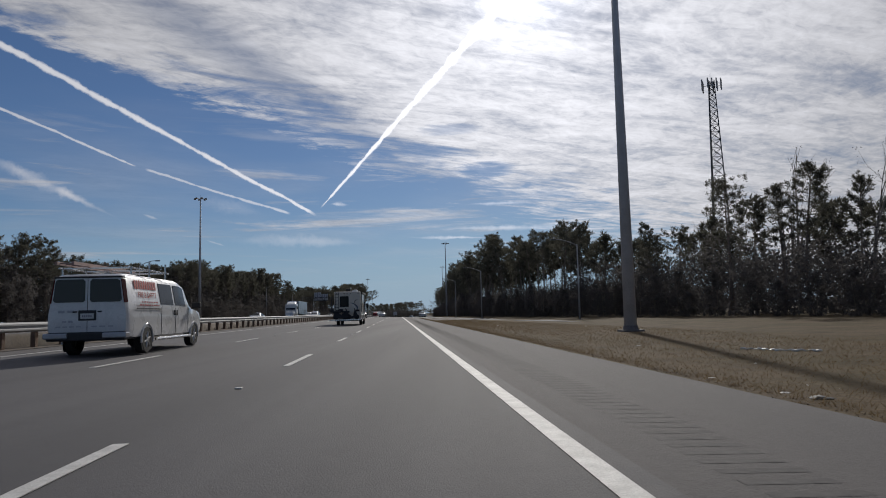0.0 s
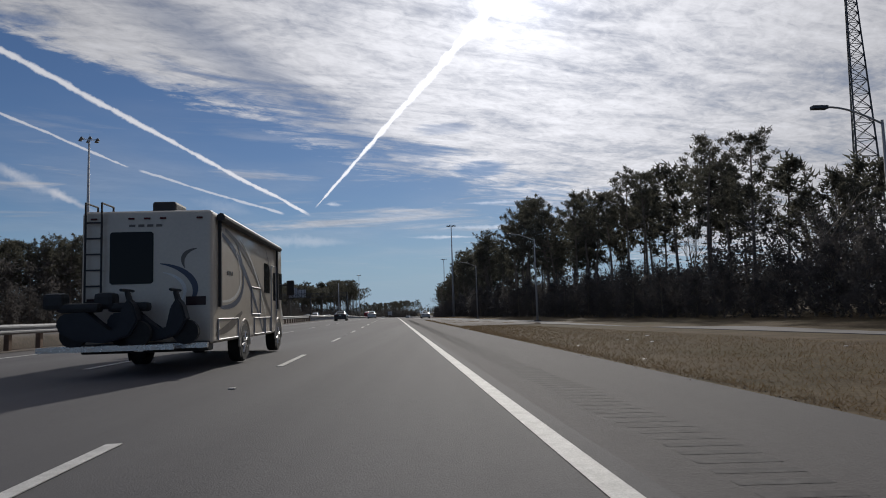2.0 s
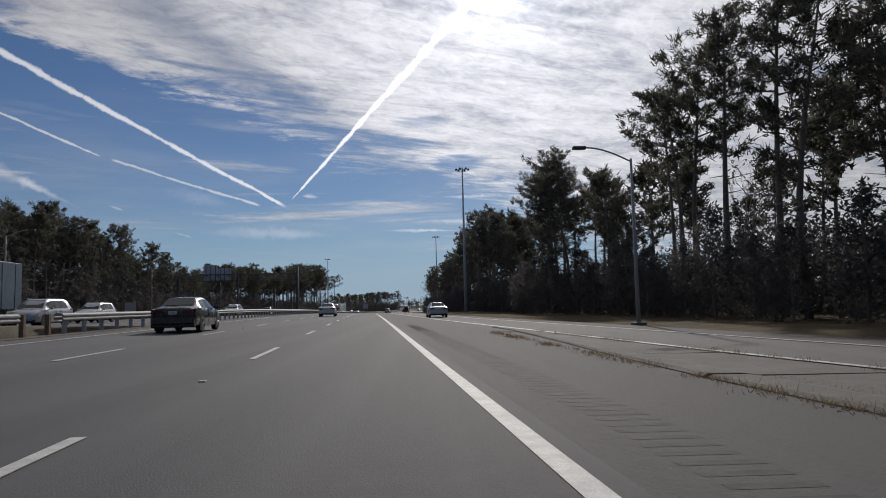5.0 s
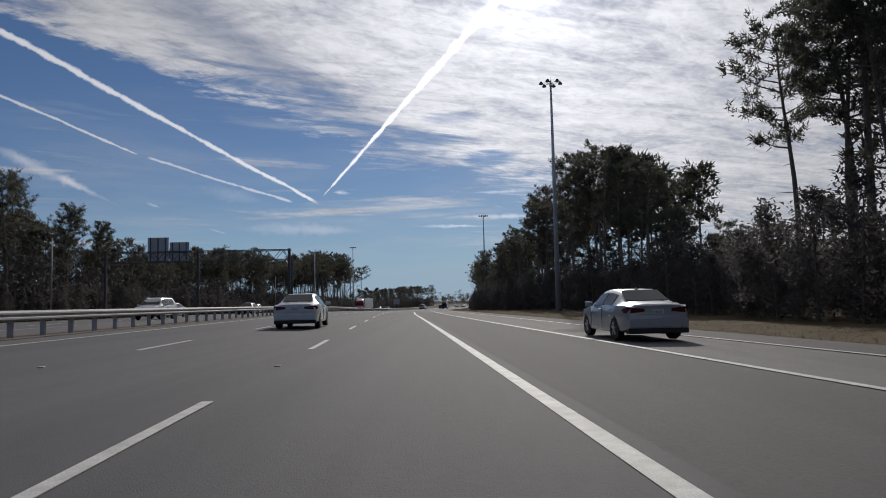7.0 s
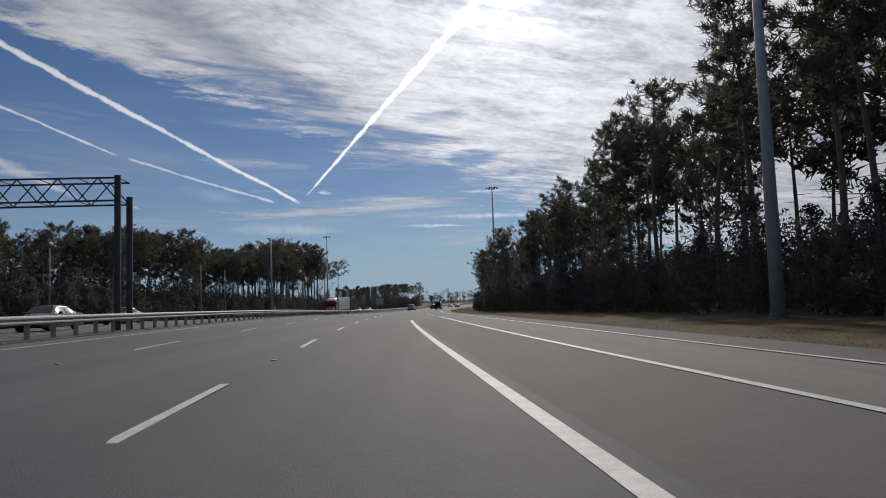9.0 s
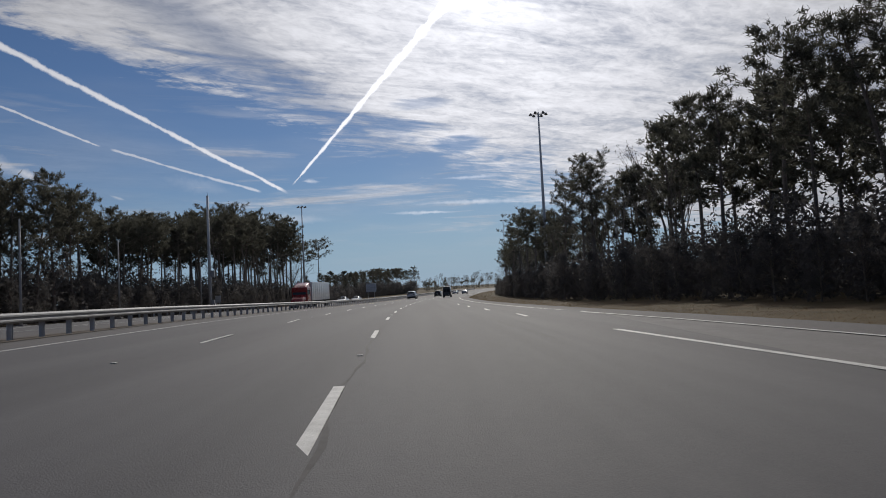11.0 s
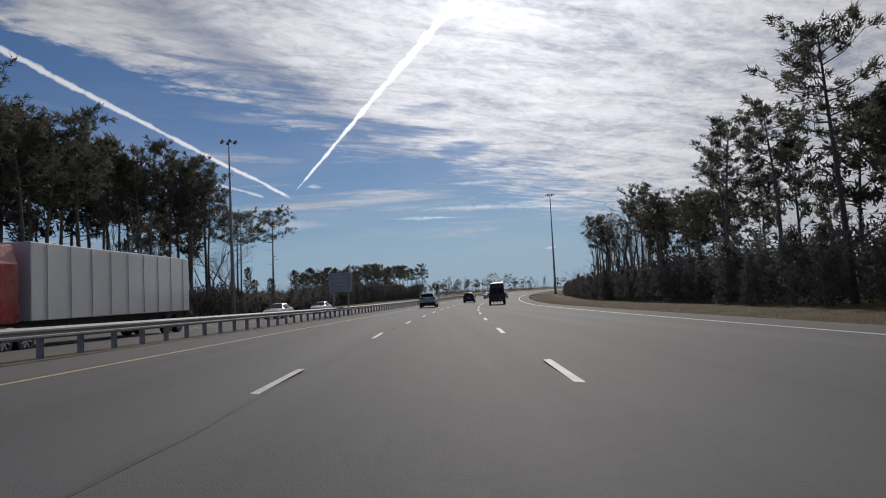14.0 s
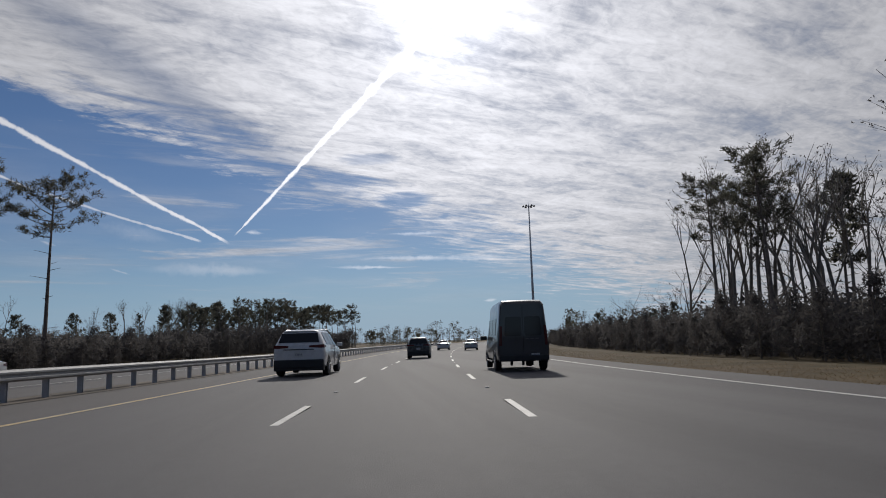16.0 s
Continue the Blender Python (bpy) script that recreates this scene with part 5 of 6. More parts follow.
def arch(parent, x, y, r):
    """A flat black disc that paints the shade of a wheel arch's hollow, cut off level with the sill."""
    bm = bmesh.new()
    rim = [(y + math.cos(a) * r * 1.16, r * 0.98 + math.sin(a) * r * 1.16) for a in (radians(-38 + 256 * i / 20) for i in range(21))]
    two = [[bm.verts.new((x + o, p, q)) for p, q in rim] for o in (-0.01, 0.01)]
    bm.faces.new(two[0]), bm.faces.new(two[1][::-1])
    for i in range(21):
        j = (i + 1) % 21
        bm.faces.new((two[0][i], two[0][j], two[1][j], two[1][i]))
    part("wheel_arch", bm, TRIM, parent)


def running_gear(parent, hw, y0, y1, r, w=0.22, rim_mat=None, spokes=5, lip=None):
    for y in (y0, y1):
        half = hw.at(y)[0] if isinstance(hw, Shell) else hw
        for side in (-1, 1):
            arch(parent, side * (half - 0.012), y, r)
            wheel(parent, side * (half - w / 2 + 0.006), y, r, w, spokes, rim_mat)
            if lip:
                bm = bmesh.new()
                ring = [Vector((side * (half + 0.002), y + math.cos(a) * r * 1.19, r * 0.98 + math.sin(a) * r * 1.19)) for a in (radians(-8 + 196 * i / 14) for i in range(15))]
                for p, q in zip(ring[:-1], ring[1:]):
                    tube(bm, p, q, 0.028, 0.028, 6)
                part("arch_lip", bm, lip, parent)


def windows(shell, parent, cuts, f0=0.08, f1=0.90, name="side_window"):
    """Panes along both flanks, one for each stretch of y."""
    for side in (-1, 1):
        for y0, y1 in cuts:
            ys = [y0 + (y1 - y0) * i / 8 for i in range(9)]
            bm = bmesh.new()
            lo = [bm.verts.new(shell.skin(side, y, f0)) for y in ys]
            hi = [bm.verts.new(shell.skin(side, y, f1)) for y in ys]
            for i in range(len(ys) - 1):
                bm.faces.new((lo[i], lo[i + 1], hi[i + 1], hi[i]))
            g = bmesh.ops.extrude_face_region(bm, geom=list(bm.faces))
            for v in g["geom"]:
                if isinstance(v, bmesh.types.BMVert):
                    v.co.x -= side * 0.02
            part(name, bm, DIM_GLASS, parent)


def number_plate(parent, x, y, z, w=0.32, h=0.16):
    p = slab("number_plate", ((x - w / 2, y, z), (x + w / 2, y, z), (x + w / 2, y, z + h), (x - w / 2, y, z + h)), PLATE, parent, 0.01)
    for i in range(5):
        a = x - w * 0.36 + i * w * 0.155
        slab("character_bar", ((a, y - 0.004, z + h * 0.3), (a + w * 0.09, y - 0.004, z + h * 0.3), (a + w * 0.09, y - 0.004, z + h * 0.72), (a, y - 0.004, z + h * 0.72)), PLATE_INK, p, 0.004)


def bumper(parent, shell, mat, y0, y1, z0, z1, out=0.03):
    hw = max(shell.at(y0)[0], shell.at(y1)[0])
    bm = bmesh.new()
    box(bm, -hw + 0.04, hw - 0.04, min(y0, y1), max(y0, y1), z0, z1, 0.04)
    part("bumper", bm, mat, parent)


def mirrors(parent, shell, y, z, mat, size=0.2):
    hw = shell.at(y)[0]
    for side in (-1, 1):
        bm = bmesh.new()
        x0, x1 = sorted((side * (hw - 0.02), side * (hw + size)))
        box(bm, x0, x1, y - 0.06, y + 0.06, z, z + size * 0.75, 0.03)
        part("mirror", bm, mat, parent)


def passenger_car(label, body_mat, kind, s, d, turn=0.0, rim=None, size=1.0):
    """A saloon or a sport utility car with glass, lamps, wheels and plates."""
    if kind == "suv":
        st = ((0.0, .86, .46, 1.06, 1.14, .78), (.06, .92, .40, 1.10, 1.24, .78), (.26, .95, .34, 1.13, 1.56, .71), (.45, .95, .30, 1.13, 1.69, .68), (1.2, .96, .27, 1.10, 1.73, .66), (2.4, .96, .27, 1.08, 1.73, .66), (3.0, .96, .27, 1.06, 1.66, .65), (3.78, .95, .27, 1.05, 1.12, .80), (4.4, .93, .29, .98, 1.03, .76), (4.75, .86, .33, .84, .89, .66), (4.9, .72, .42, .70, .74, .50))
        wy, wr, hwm = (1.02, 3.88), 0.37, 0.96
        rear = ((0.055, 1.235, 0.74), (0.25, 1.565, 0.655))
        front = ((3.70, 1.14, 0.70), (3.04, 1.62, 0.58))
        cuts = ((0.75, 1.55), (1.62, 2.42), (2.49, 3.35))
        name, lampz = "sport_utility_car", (1.03, 1.15)
    else:
        st = ((0.0, .78, .40, .93, .98, .70), (.06, .85, .30, .97, 1.02, .72), (.35, .89, .25, 1.0, 1.06, .74), (.75, .90, .22, 1.0, 1.10, .72), (1.45, .91, .20, .99, 1.42, .60), (2.2, .91, .20, .97, 1.47, .60), (2.9, .91, .20, .95, 1.42, .60), (3.68, .90, .20, .94, 1.0, .74), (4.3, .88, .22, .86, .90, .72), (4.7, .80, .26, .74, .78, .62), (4.85, .66, .36, .62, .65, .50))
        wy, wr, hwm = (1.05, 3.88), 0.33, 0.91
        rear = ((0.80, 1.115, 0.62), (1.40, 1.405, 0.53))
        front = ((3.60, 1.03, 0.68), (2.96, 1.405, 0.54))
        cuts = ((1.30, 2.12), (2.19, 3.20))
        name, lampz = "saloon_car", (0.78, 0.93)
    sh = Shell(st)
    car = thing(name, label, "car", place(s, d, 0.004, turn) @ Matrix.Scale(size, 4), "traffic")
    body = sh.body(body_mat, car)
    windows(sh, car, cuts)
    for nm, (lo, hi), sgn in (("rear_window", rear, -1), ("windscreen", front, 1)):
        o = Vector((0, sgn * 0.014, 0.014))
        pts = [Vector((-lo[2], lo[0], lo[1])) + o, Vector((lo[2], lo[0], lo[1])) + o, Vector((hi[2], hi[0], hi[1])) + o, Vector((-hi[2], hi[0], hi[1])) + o]
        slab(nm, pts if sgn < 0 else pts[::-1], GLASS, car, 0.02)
    running_gear(car, sh, wy[0], wy[1], wr, rim_mat=rim)
    bumper(car, sh, TRIM if kind == "suv" else body_mat, -0.05, 0.20, 0.30 if kind == "suv" else 0.36, 0.62)
    bumper(car, sh, TRIM, -0.02, 0.25, 0.22, 0.36)
    bumper(car, sh, TRIM, 4.72, 4.88, 0.30, 0.48)
    for side in (-1, 1):
        bm = bmesh.new()
        edge = [(0.40, -0.012), (0.60, -0.010), (st[0][1] - 0.02, -0.004), (st[1][1] + 0.008, st[1][0]), (np.interp(0.22, sh.ys, [q[1] for q in st]) + 0.010, 0.22), (np.interp(0.36, sh.ys, [q[1] for q in st]) + 0.008, 0.36)]
        n = len(edge)
        slim = [0.55, 0.8, 1.0, 1.0, 0.8, 0.3]
        mid = 0.5 * (lampz[0] + lampz[1])
        hh = 0.5 * (lampz[1] - lampz[0])
        rows = [[bm.verts.new((side * x * k, y, mid + e * hh * f)) for (x, y), f in zip(edge, slim)] for k, e in ((1.0, -1), (0.985, 1), (0.93, 1), (0.93, -1))]
        for r0, r1 in zip(rows, rows[1:] + rows[:1]):
            for i in range(n - 1):
                bm.faces.new((r0[i], r0[i + 1], r1[i + 1], r1[i]))
        part("tail_lamp", bm, TAIL, car, "dull red wraparound lamp")
        q = [(side * 0.45, 4.80, 0.62), (side * 0.74, 4.74, 0.64), (side * 0.76, 4.70, 0.76), (side * 0.47, 4.76, 0.72)]
        slab("headlamp", q[::-1] if side > 0 else q, CLEAR, car, 0.05)
        for y in (cuts[-1][0] + 0.05, cuts[-2][0] + 0.1):
            p = sh.flank(side, y, 0.88, 0.02)
            bm = bmesh.new()
            box(bm, min(p.x, p.x - side * 0.03), max(p.x, p.x - side * 0.03), p.y, p.y + 0.2, p.z - 0.02, p.z + 0.015, 0.008)
            part("door_handle", bm, CHROME if kind != "suv" else body_mat, car)
        for y in (cuts[-1][0] - 0.035, cuts[-1][1] + 0.12):
            a, b = sh.flank(side, y, 0.10, 0.003), sh.flank(side, y, 0.98, 0.003)
            bm = bmesh.new()
            tube(bm, a, b, 0.006, 0.006, 4)
            part("door_seam", bm, TRIM, car)
    bm = bmesh.new()
    box(bm, -0.55, 0.55, -0.022, 0.01, lampz[0] - 0.06, lampz[0] - 0.03, 0.006)
    part("boot_trim", bm, TRIM if kind == "suv" else body_mat, car)
    if kind != "suv":
        bm = bmesh.new()
        box(bm, -0.03, 0.03, 1.55, 1.75, 1.435, 1.475, 0.012)
        part("aerial_fin", bm, TRIM, car)
    mirrors(car, sh, cuts[-1][1] - 0.02, st[6][3] + 0.0, body_mat)
    number_plate(car, 0.0, -0.018 if kind == "suv" else -0.02, 0.72)
    if kind == "suv":
        for side in (-1, 1):
            bm = bmesh.new()
            tube(bm, (side * 0.60, 0.75, 1.70), (side * 0.62, 2.7, 1.73), 0.02, 0.02, 6)
            part("roof_rail", bm, CHROME, car)
        bm = bmesh.new()
        box(bm, -0.60, 0.60, 0.30, 0.62, 1.62, 1.67, 0.02)
        part("spoiler", bm, body_mat, car)
    return car


def cargo_van(label, body_mat, tall, s, d, glazed, turn=0.0):
    if tall:
        st = ((0.0, .95, .52, 1.30, 2.60, .80), (.08, 1.0, .44, 1.30, 2.69, .84), (.4, 1.02, .40, 1.30, 2.76, .86), (3.9, 1.02, .40, 1.30, 2.74, .86), (4.5, 1.02, .40, 1.28, 2.45, .82), (5.2, 1.0, .40, 1.20, 1.35, .84), (5.8, .95, .42, 1.02, 1.10, .78), (6.0, .82, .5, .85, .90, .66))
        wy, top = (1.15, 4.95), 2.55
    else:
        st = ((0.0, .94, .52, 1.24, 2.0, .80), (.08, .98, .46, 1.26, 2.05, .82), (.5, 1.0, .40, 1.26, 2.09, .83), (4.1, 1.0, .40, 1.24, 2.08, .83), (4.8, 1.0, .40, 1.22, 2.0, .80), (5.6, .99, .40, 1.20, 1.26, .84), (6.4, .95, .42, 1.08, 1.13, .80), (6.7, .82, .48, .92, .96, .68))
        wy, top = (1.3, 5.55), 1.98
    sh = Shell(st)
    van = thing("passenger_van" if tall else "work_van", label, "van", place(s, d, 0.004, turn), "traffic")
    sh.body(body_mat, van)
    running_gear(van, sh, wy[0], wy[1], 0.36, 0.24, spokes=6, lip=body_mat)
    windows(sh, van, glazed, 0.08, 0.86 if not tall else 0.55)
    zb, zt = (1.36, 2.10) if tall else (1.36, 1.93)
    for side in (-1, 1):
        x0, x1 = side * 0.06, side * (0.72 if tall else 0.83)
        c = 0.05
        q = [(x0 + side * c, -0.014, zb), (x1 - side * c, -0.014, zb), (x1, -0.014, zb + c), (x1 * 0.94, -0.014, zt - c), (x1 * 0.93 - side * c, -0.014, zt), (x0 + side * c, -0.014, zt), (x0, -0.014, zt - c), (x0, -0.014, zb + c)]
        slab("rear_window", q if side > 0 else q[::-1], GLASS, van, 0.03)
        q = [(side * 0.83, -0.016, 1.0), (side * 0.94, -0.016, 1.0), (side * 0.90, -0.016, 1.75), (side * 0.80, -0.016, 1.75)]
        if not tall:
            q = [(side * 0.905, -0.016, 1.34), (side * 0.955, 0.07, 1.34), (side * 0.868, 0.10, 1.93), (side * 0.815, -0.012, 1.93)]
        slab("tail_lamp", q if side > 0 else q[::-1], TAIL, van, 0.05)
        bm = bmesh.new()
        box(bm, side * 0.30 - 0.05, side * 0.30 + 0.05, -0.03, 0.0, 1.1, 1.14, 0.008)
        part("door_handle", bm, TRIM, van)
    bm = bmesh.new()
    tube(bm, (0, -0.006, 0.62), (0, 0.0, top), 0.007, 0.007, 4)
    part("door_seam", bm, TRIM, van)
    bumper(van, sh, TRIM, -0.10 if not tall else -0.12, 0.10, 0.40, 0.62)
    if not tall:
        for side in (-1, 1):
            bm = bmesh.new()
            box(bm, min(side * 0.42, side * 1.0), max(side * 0.42, side * 1.0), -0.15, 0.12, 0.46, 0.60, 0.03)
            part("bumper_end", bm, SILVER_PAINT, van)
        for side in (-1, 1):
            bm = bmesh.new()
            box(bm, side * 1.003 - 0.008, side * 1.003 + 0.008, 0.55, 2.38, 1.17, 1.20, 0.004)
            part("door_track", bm, TRIM, van)
            for y in (2.40, 3.63, 4.85):
                bm = bmesh.new()
                tube(bm, sh.flank(side, y, 0.10, 0.003), sh.flank(side, y, 0.98, 0.003), 0.006, 0.006, 4)
                part("door_seam", bm, TRIM, van)
            for y in (3.50, 3.72):
                bm = bmesh.new()
                box(bm, side * 1.01 - 0.015, side * 1.01 + 0.015, y, y + 0.05, 1.0, 1.16, 0.01)
                part("door_handle", bm, TRIM, van)
        bm = bmesh.new()
        box(bm, -0.22, 0.22, -0.012, 0.02, 0.90, 1.16, 0.02)
        part("plate_recess", bm, TRIM, van)
    bumper(van, sh, TRIM, st[-1][0] - 0.14, st[-1][0] + 0.06, 0.44, 0.66)
    mirrors(van, sh, st[5][0] - 0.25, 1.22, TRIM, 0.26)
    o = Vector((0, 0.014, 0.014))
    a, b = st[5], st[4]
    slab("windscreen", [Vector((a[5] * 0.9, a[0] - 0.05, a[4] + 0.03)) + o, Vector((-a[5] * 0.9, a[0] - 0.05, a[4] + 0.03)) + o, Vector((-b[5] * 0.88, b[0] + 0.05, b[4] - 0.06)) + o, Vector((b[5] * 0.88, b[0] + 0.05, b[4] - 0.06)) + o], GLASS, van, 0.02)
    for side in (-1, 1):
        bm = bmesh.new()
        y0, y1 = wy[0] + 0.6, wy[1] - 0.6
        x = side * (sh.at(2)[0] + 0.03)
        tube(bm, (x, y0, 0.36), (x, y1, 0.36), 0.045, 0.045, 8)
        part("side_step", bm, CHROME if not tall else TRIM, van)
    number_plate(van, 0.45 if tall else 0.0, -0.02, 0.56 if tall else 0.95, 0.32, 0.13)
    return van, sh


def print_bars(parent, rows, mat, flank):
    """Lettering that stands as plain bars on a flank or tail."""
    for u0, u1, z0, z1 in rows:
        n = max(2, int((u1 - u0) / 0.16))
        for i in range(n):
            a = u0 + (u1 - u0) * i / n
            b = a + (u1 - u0) / n * 0.68
            slab("lettering_bar", flank(a, b, z0, z1), mat, parent, 0.004)


def build_work_van():
    van, sh = cargo_van("white work van with red lettering and ladder rack", WHITE_PAINT, False, 17.6, 9.05, ((2.45, 3.55), (3.72, 4.72)))
    x = 1.008
    for side in (1,):
        fl = lambda a, b, z0, z1: ((x, a, z0), (x, b, z0), (x, b, z1), (x, a, z1))
        hi = lambda a, b, z0, z1: tuple(Vector((0.965 - (z - 1.26) * 0.18 + 0.018, y, z)) for y, z in ((a, z0), (b, z0), (b, z1), (a, z1)))
        print_bars(van, ((0.62, 2.25, 1.70, 1.93),), RED_INK, hi)
        print_bars(van, ((0.85, 2.1, 1.34, 1.375), (0.75, 2.25, 1.26, 1.295)), RED_INK, fl)
        lean = math.atan(0.18)
        words = bpy.data.curves.new("words", "FONT")
        words.body, words.size, words.extrude = "FIRE & SAFETY", 0.23, 0.002
        words.align_x, words.align_y = "CENTER", "CENTER"
        words.materials.append(RED_INK)
        flat = Matrix(((0, -math.sin(lean), math.cos(lean), 0.965 - (1.54 - 1.26) * 0.18 + 0.026), (1, 0, 0, 1.44), (0, math.cos(lean), math.sin(lean), 1.54), (0, 0, 0, 1)))
        sign = new("lettering", words)
        sign.parent = van
        sign.matrix_basis = flat @ Matrix.Diagonal((0.92, 1, 1, 1))
    tail = lambda a, b, z0, z1: ((a, -0.012, z0), (b, -0.012, z0), (b, -0.012, z1), (a, -0.012, z1))
    print_bars(van, ((-0.7, -0.25, 1.10, 1.16), (-0.6, -0.3, 0.86, 0.91), (-0.75, -0.1, 0.74, 0.77), (0.1, 0.7, 0.74, 0.77)), FADED_INK, tail)
    bm = bmesh.new()
    tube(bm, (-0.80, -0.01, 1.985), (0.80, -0.01, 1.985), 0.022, 0.022, 6)
    for side in (-1, 1):
        tube(bm, (side * 0.80, -0.01, 1.985), (side * 0.845, 0.12, 1.97), 0.022, 0.022, 6)
    part("roof_seal", bm, TRIM, van)
    rack = part("ladder_rack", bmesh.new(), CHROME, van)
    bm = bmesh.new()
    for y in (0.5, 1.8, 3.1):
        tube(bm, (-0.85, y, 2.02), (-0.85, y, 2.28), 0.025, 0.025, 6)
        tube(bm, (0.85, y, 2.06), (0.85, y, 2.50 if y > 1 else 2.28), 0.025, 0.025, 6)
        tube(bm, (-0.9, y, 2.24), (0.9, y, 2.24), 0.025, 0.025, 6)
    for xx in (-0.85, 0.85):
        tube(bm, (xx, 0.3, 2.24), (xx, 3.4, 2.24), 0.022, 0.022, 6)
    part("rack_bars", bm, CHROME, rack)
    bm = bmesh.new()
    for xx in (-0.62, -0.22):
        box(bm, xx - 0.03, xx + 0.03, -0.35, 3.6, 2.28, 2.36)
    for i in range(12):
        tube(bm, (-0.6, -0.2 + i * 0.32, 2.32), (-0.24, -0.2 + i * 0.32, 2.32), 0.016, 0.016, 6)
    part("ladder", bm, LADDER, rack, "weathered pinkish ladder")
    return van


build_work_van()

van, shell = cargo_van("dark navy high-roof passenger van driving ahead", NAVY_PAINT, True, 433.4, 1.4, ((1.0, 2.2), (2.3, 3.5), (3.7, 4.6)))
tail = lambda a, b, z0, z1: ((a, -0.014, z0), (b, -0.014, z0), (b, -0.014, z1), (a, -0.014, z1))
print_bars(van, ((0.08, 0.66, 1.23, 1.27),), DULL_INK, tail)
for x in (-0.45, 0.0, 0.35):
    bm = bmesh.new()
    tube(bm, (x, 0.25, 0.50), (x, 0.3, 0.24), 0.06, 0.05, 8)
    part("under_bracket", bm, TRIM, van)

passenger_car("white sport utility car with black lower bumper", WHITE_PAINT, "suv", 435.2, 10.35, size=1.12)
passenger_car("dark grey sport utility car in the middle lane", GREY_PAINT, "suv", 463.5, 6.3)
passenger_car("white saloon car in the middle lane", WHITE_PAINT, "saloon", 197.0, 5.8)
passenger_car("silver saloon car joining from the ramp", SILVER_PAINT, "saloon", 187.2, -5.4)
passenger_car("black saloon car in the inner lane", BLACK_PAINT, "saloon", 150.0, 9.0)
for s, d, kind, mat, label in ((508, 5.3, "saloon", WHITE_PAINT, "white saloon car far ahead"), (500, 1.2, "saloon", SILVER_PAINT, "silver saloon car far ahead")):
    passenger_car(label, mat, kind, s, d)
for s, d, kind, mat, label in ((168, 21.0, "suv", SILVER_PAINT, "silver sport utility car coming the other way"), (187, 25.0, "suv", WHITE_PAINT, "white utility car coming the other way"), (227.5, 21.0, "suv", WHITE_PAINT, "white sport utility car coming the other way"), (243, 25.0, "saloon", WHITE_PAINT, "white saloon car coming the other way"), (279, 25.0, "saloon", SILVER_PAINT, "silver saloon car coming the other way"), (259, 21.0, "saloon", GREY_PAINT, "dark saloon car coming the other way"), (437, 24.0, "saloon", WHITE_PAINT, "white saloon car coming the other way"), (416, 23.0, "saloon", SILVER_PAINT, "silver saloon car coming the other way"), (120, 25.0, "saloon", WHITE_PAINT, "white saloon car coming the other way")):
    passenger_car(label, mat, kind, s, d, 180.0)


